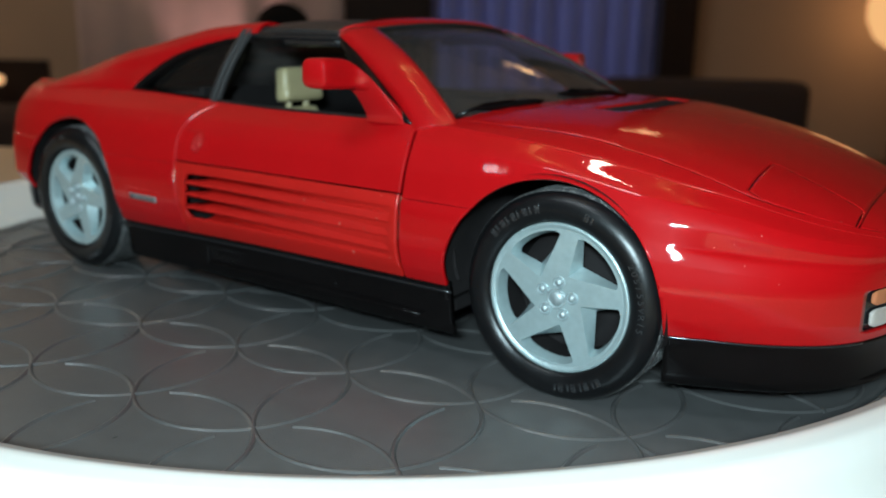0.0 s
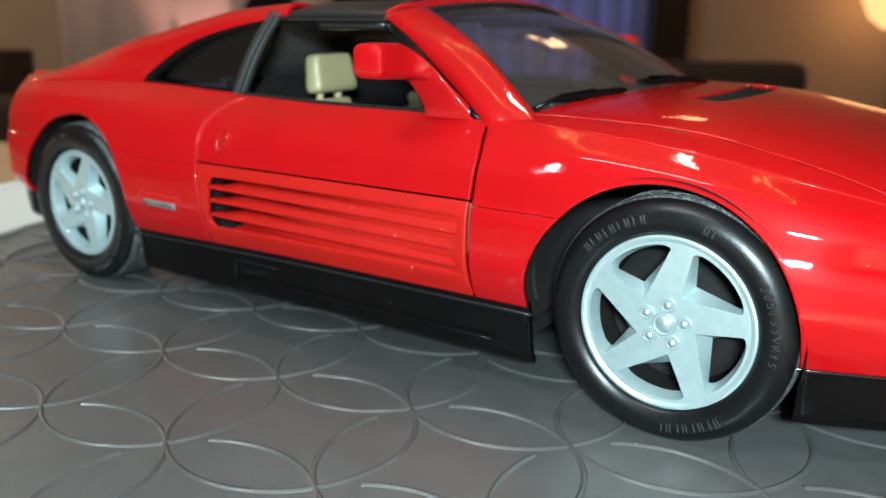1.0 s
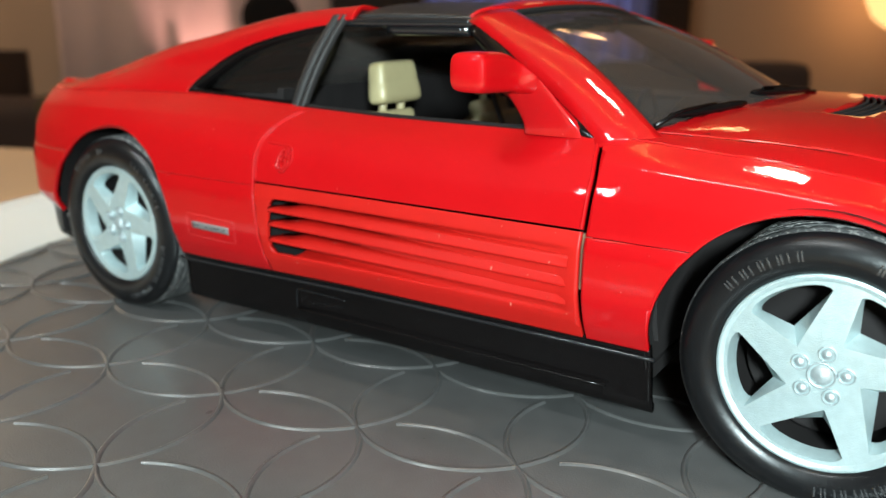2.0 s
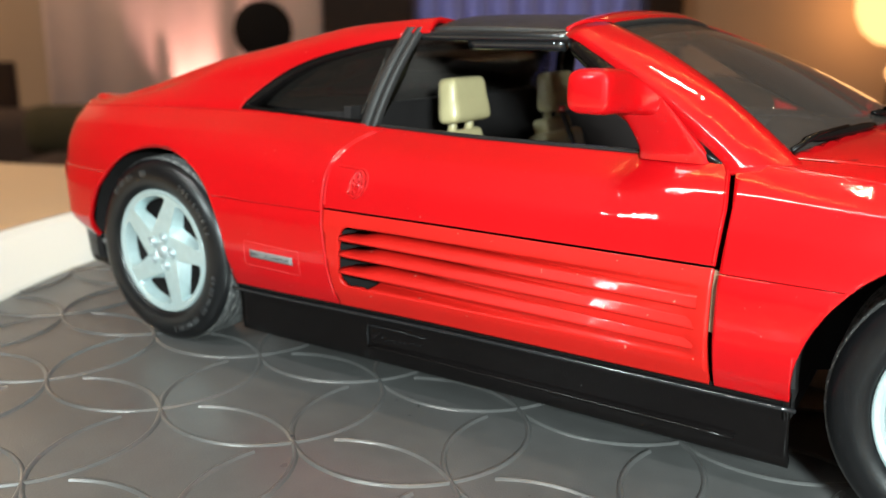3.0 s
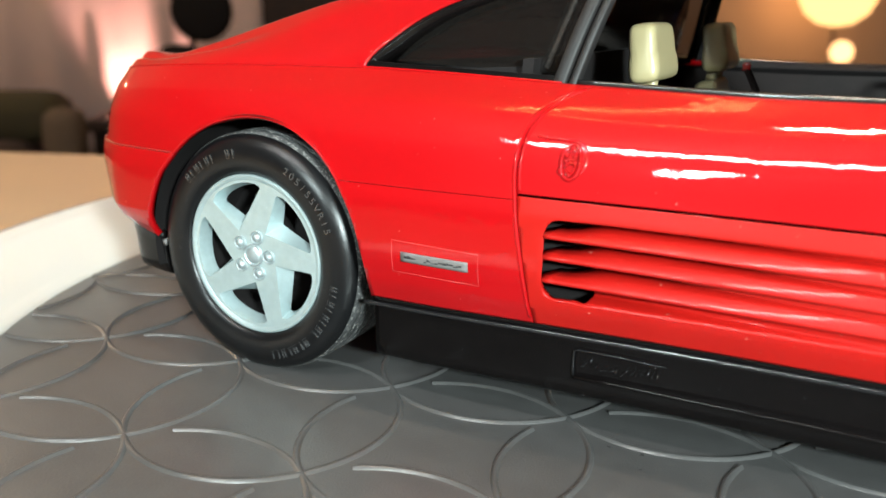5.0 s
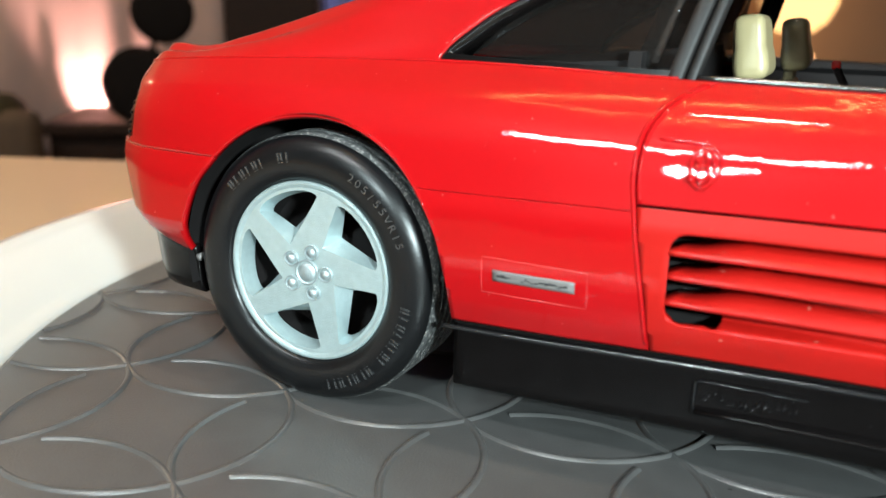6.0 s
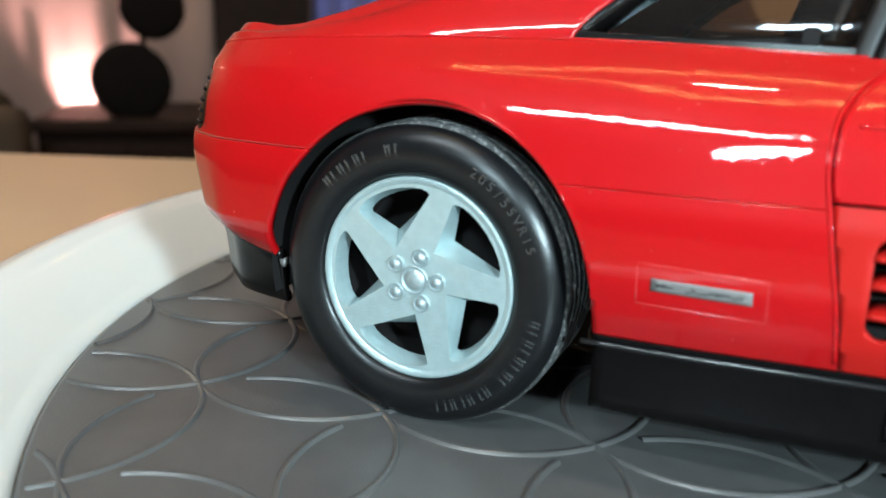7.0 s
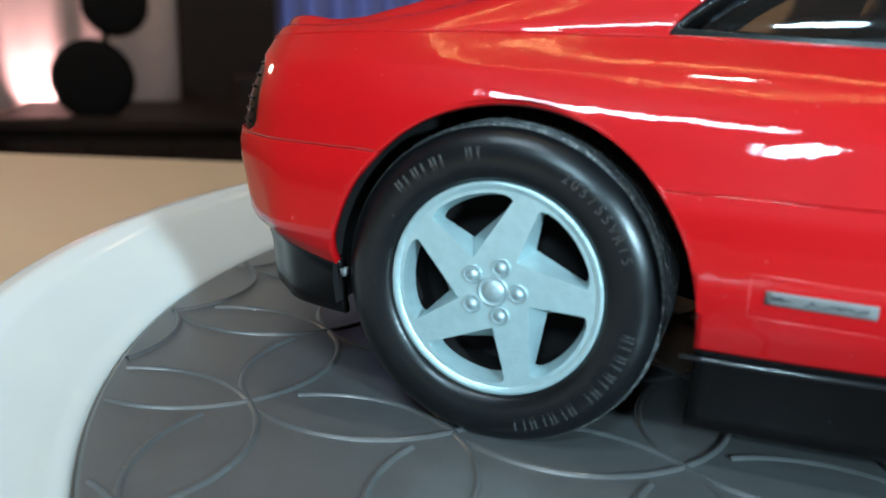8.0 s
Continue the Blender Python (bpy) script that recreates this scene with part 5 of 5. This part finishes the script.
bmesh.ops.create_uvsphere(bm, u_segments=20, v_segments=12, radius=22)
bmesh.ops.translate(bm, vec=room(u2, 1.6, z2) * 1000, verts=bm.verts)
part("bulb", bm, BULB, tl, "small glowing bulb")
# little framed picture with a candle glow
u, z = at_angle(-61.2, -4.4, 1.9)
tagged(room_box("picture", u - 0.07, u + 0.06, 2.0, 2.03, z - 0.09, z + 0.09, DARK_WOOD, 0.004), "small dark framed picture", "picture")
ul, zl = at_angle(-61.3, -3.1, 1.95)
bm = bmesh.new()
bmesh.ops.create_uvsphere(bm, u_segments=16, v_segments=10, radius=11)
bmesh.ops.translate(bm, vec=room(ul, 1.95, zl) * 1000, verts=bm.verts)
tagged(part("candle_light", bm, BULB, None), "small round warm candle light", "candle")

# ceiling light fitting: a warm glowing oval tube round the lamp
ring_lamp = new("ceiling_lamp", None)
tagged(ring_lamp, "oval ceiling lamp with a warm glowing tube", "lamp")
TUBE_GLOW = glow_material("warm_tube_glow", (1.0, 0.60, 0.20), 45.0)
loop = [(-120 + 520 * math.cos(a), 20 + 400 * math.sin(a), 1640) for a in np.linspace(0, 2 * math.pi, 64)]
put("glowing_tube", *tube(loop, 2.6, 8), TUBE_GLOW, ring_lamp, "thin warm glowing tube")
v, f = turned([(60, 1700), (60, 1660), (90, 1640), (0.5, 1640)], 32)
put("mount", np.array(v) + np.array([-120.0, 20.0, 0.0]), f, CEIL_M, ring_lamp)

# linear ceiling lamp behind the camera: housing over the light
tube_lamp = new("linear_lamp", None)
tagged(tube_lamp, "long white linear lamp fixed to the ceiling", "lamp")
part("housing", box_bm(900, 70, 40, 4, (-420, -1150, 1665)), CEIL_M, tube_lamp)
# wall lamp with two bulbs
sconce = new("wall_lamp", None)
tagged(sconce, "wall lamp with two warm round bulbs", "lamp")
SCONCE = glow_material("wall_bulb_glow", (1.0, 0.55, 0.25), 10.0)
room_box("plate", 0.66, 0.90, 2.22, 2.249, 1.26, 1.34, DARK_WOOD, 0.005, sconce)
for u in (0.71, 0.84):
    bm = bmesh.new()
    bmesh.ops.create_uvsphere(bm, u_segments=16, v_segments=10, radius=58)
    bmesh.ops.translate(bm, vec=room(u, 2.17, 1.30) * 1000, verts=bm.verts)
    part("bulb", bm, SCONCE, sconce, "round warm bulb")
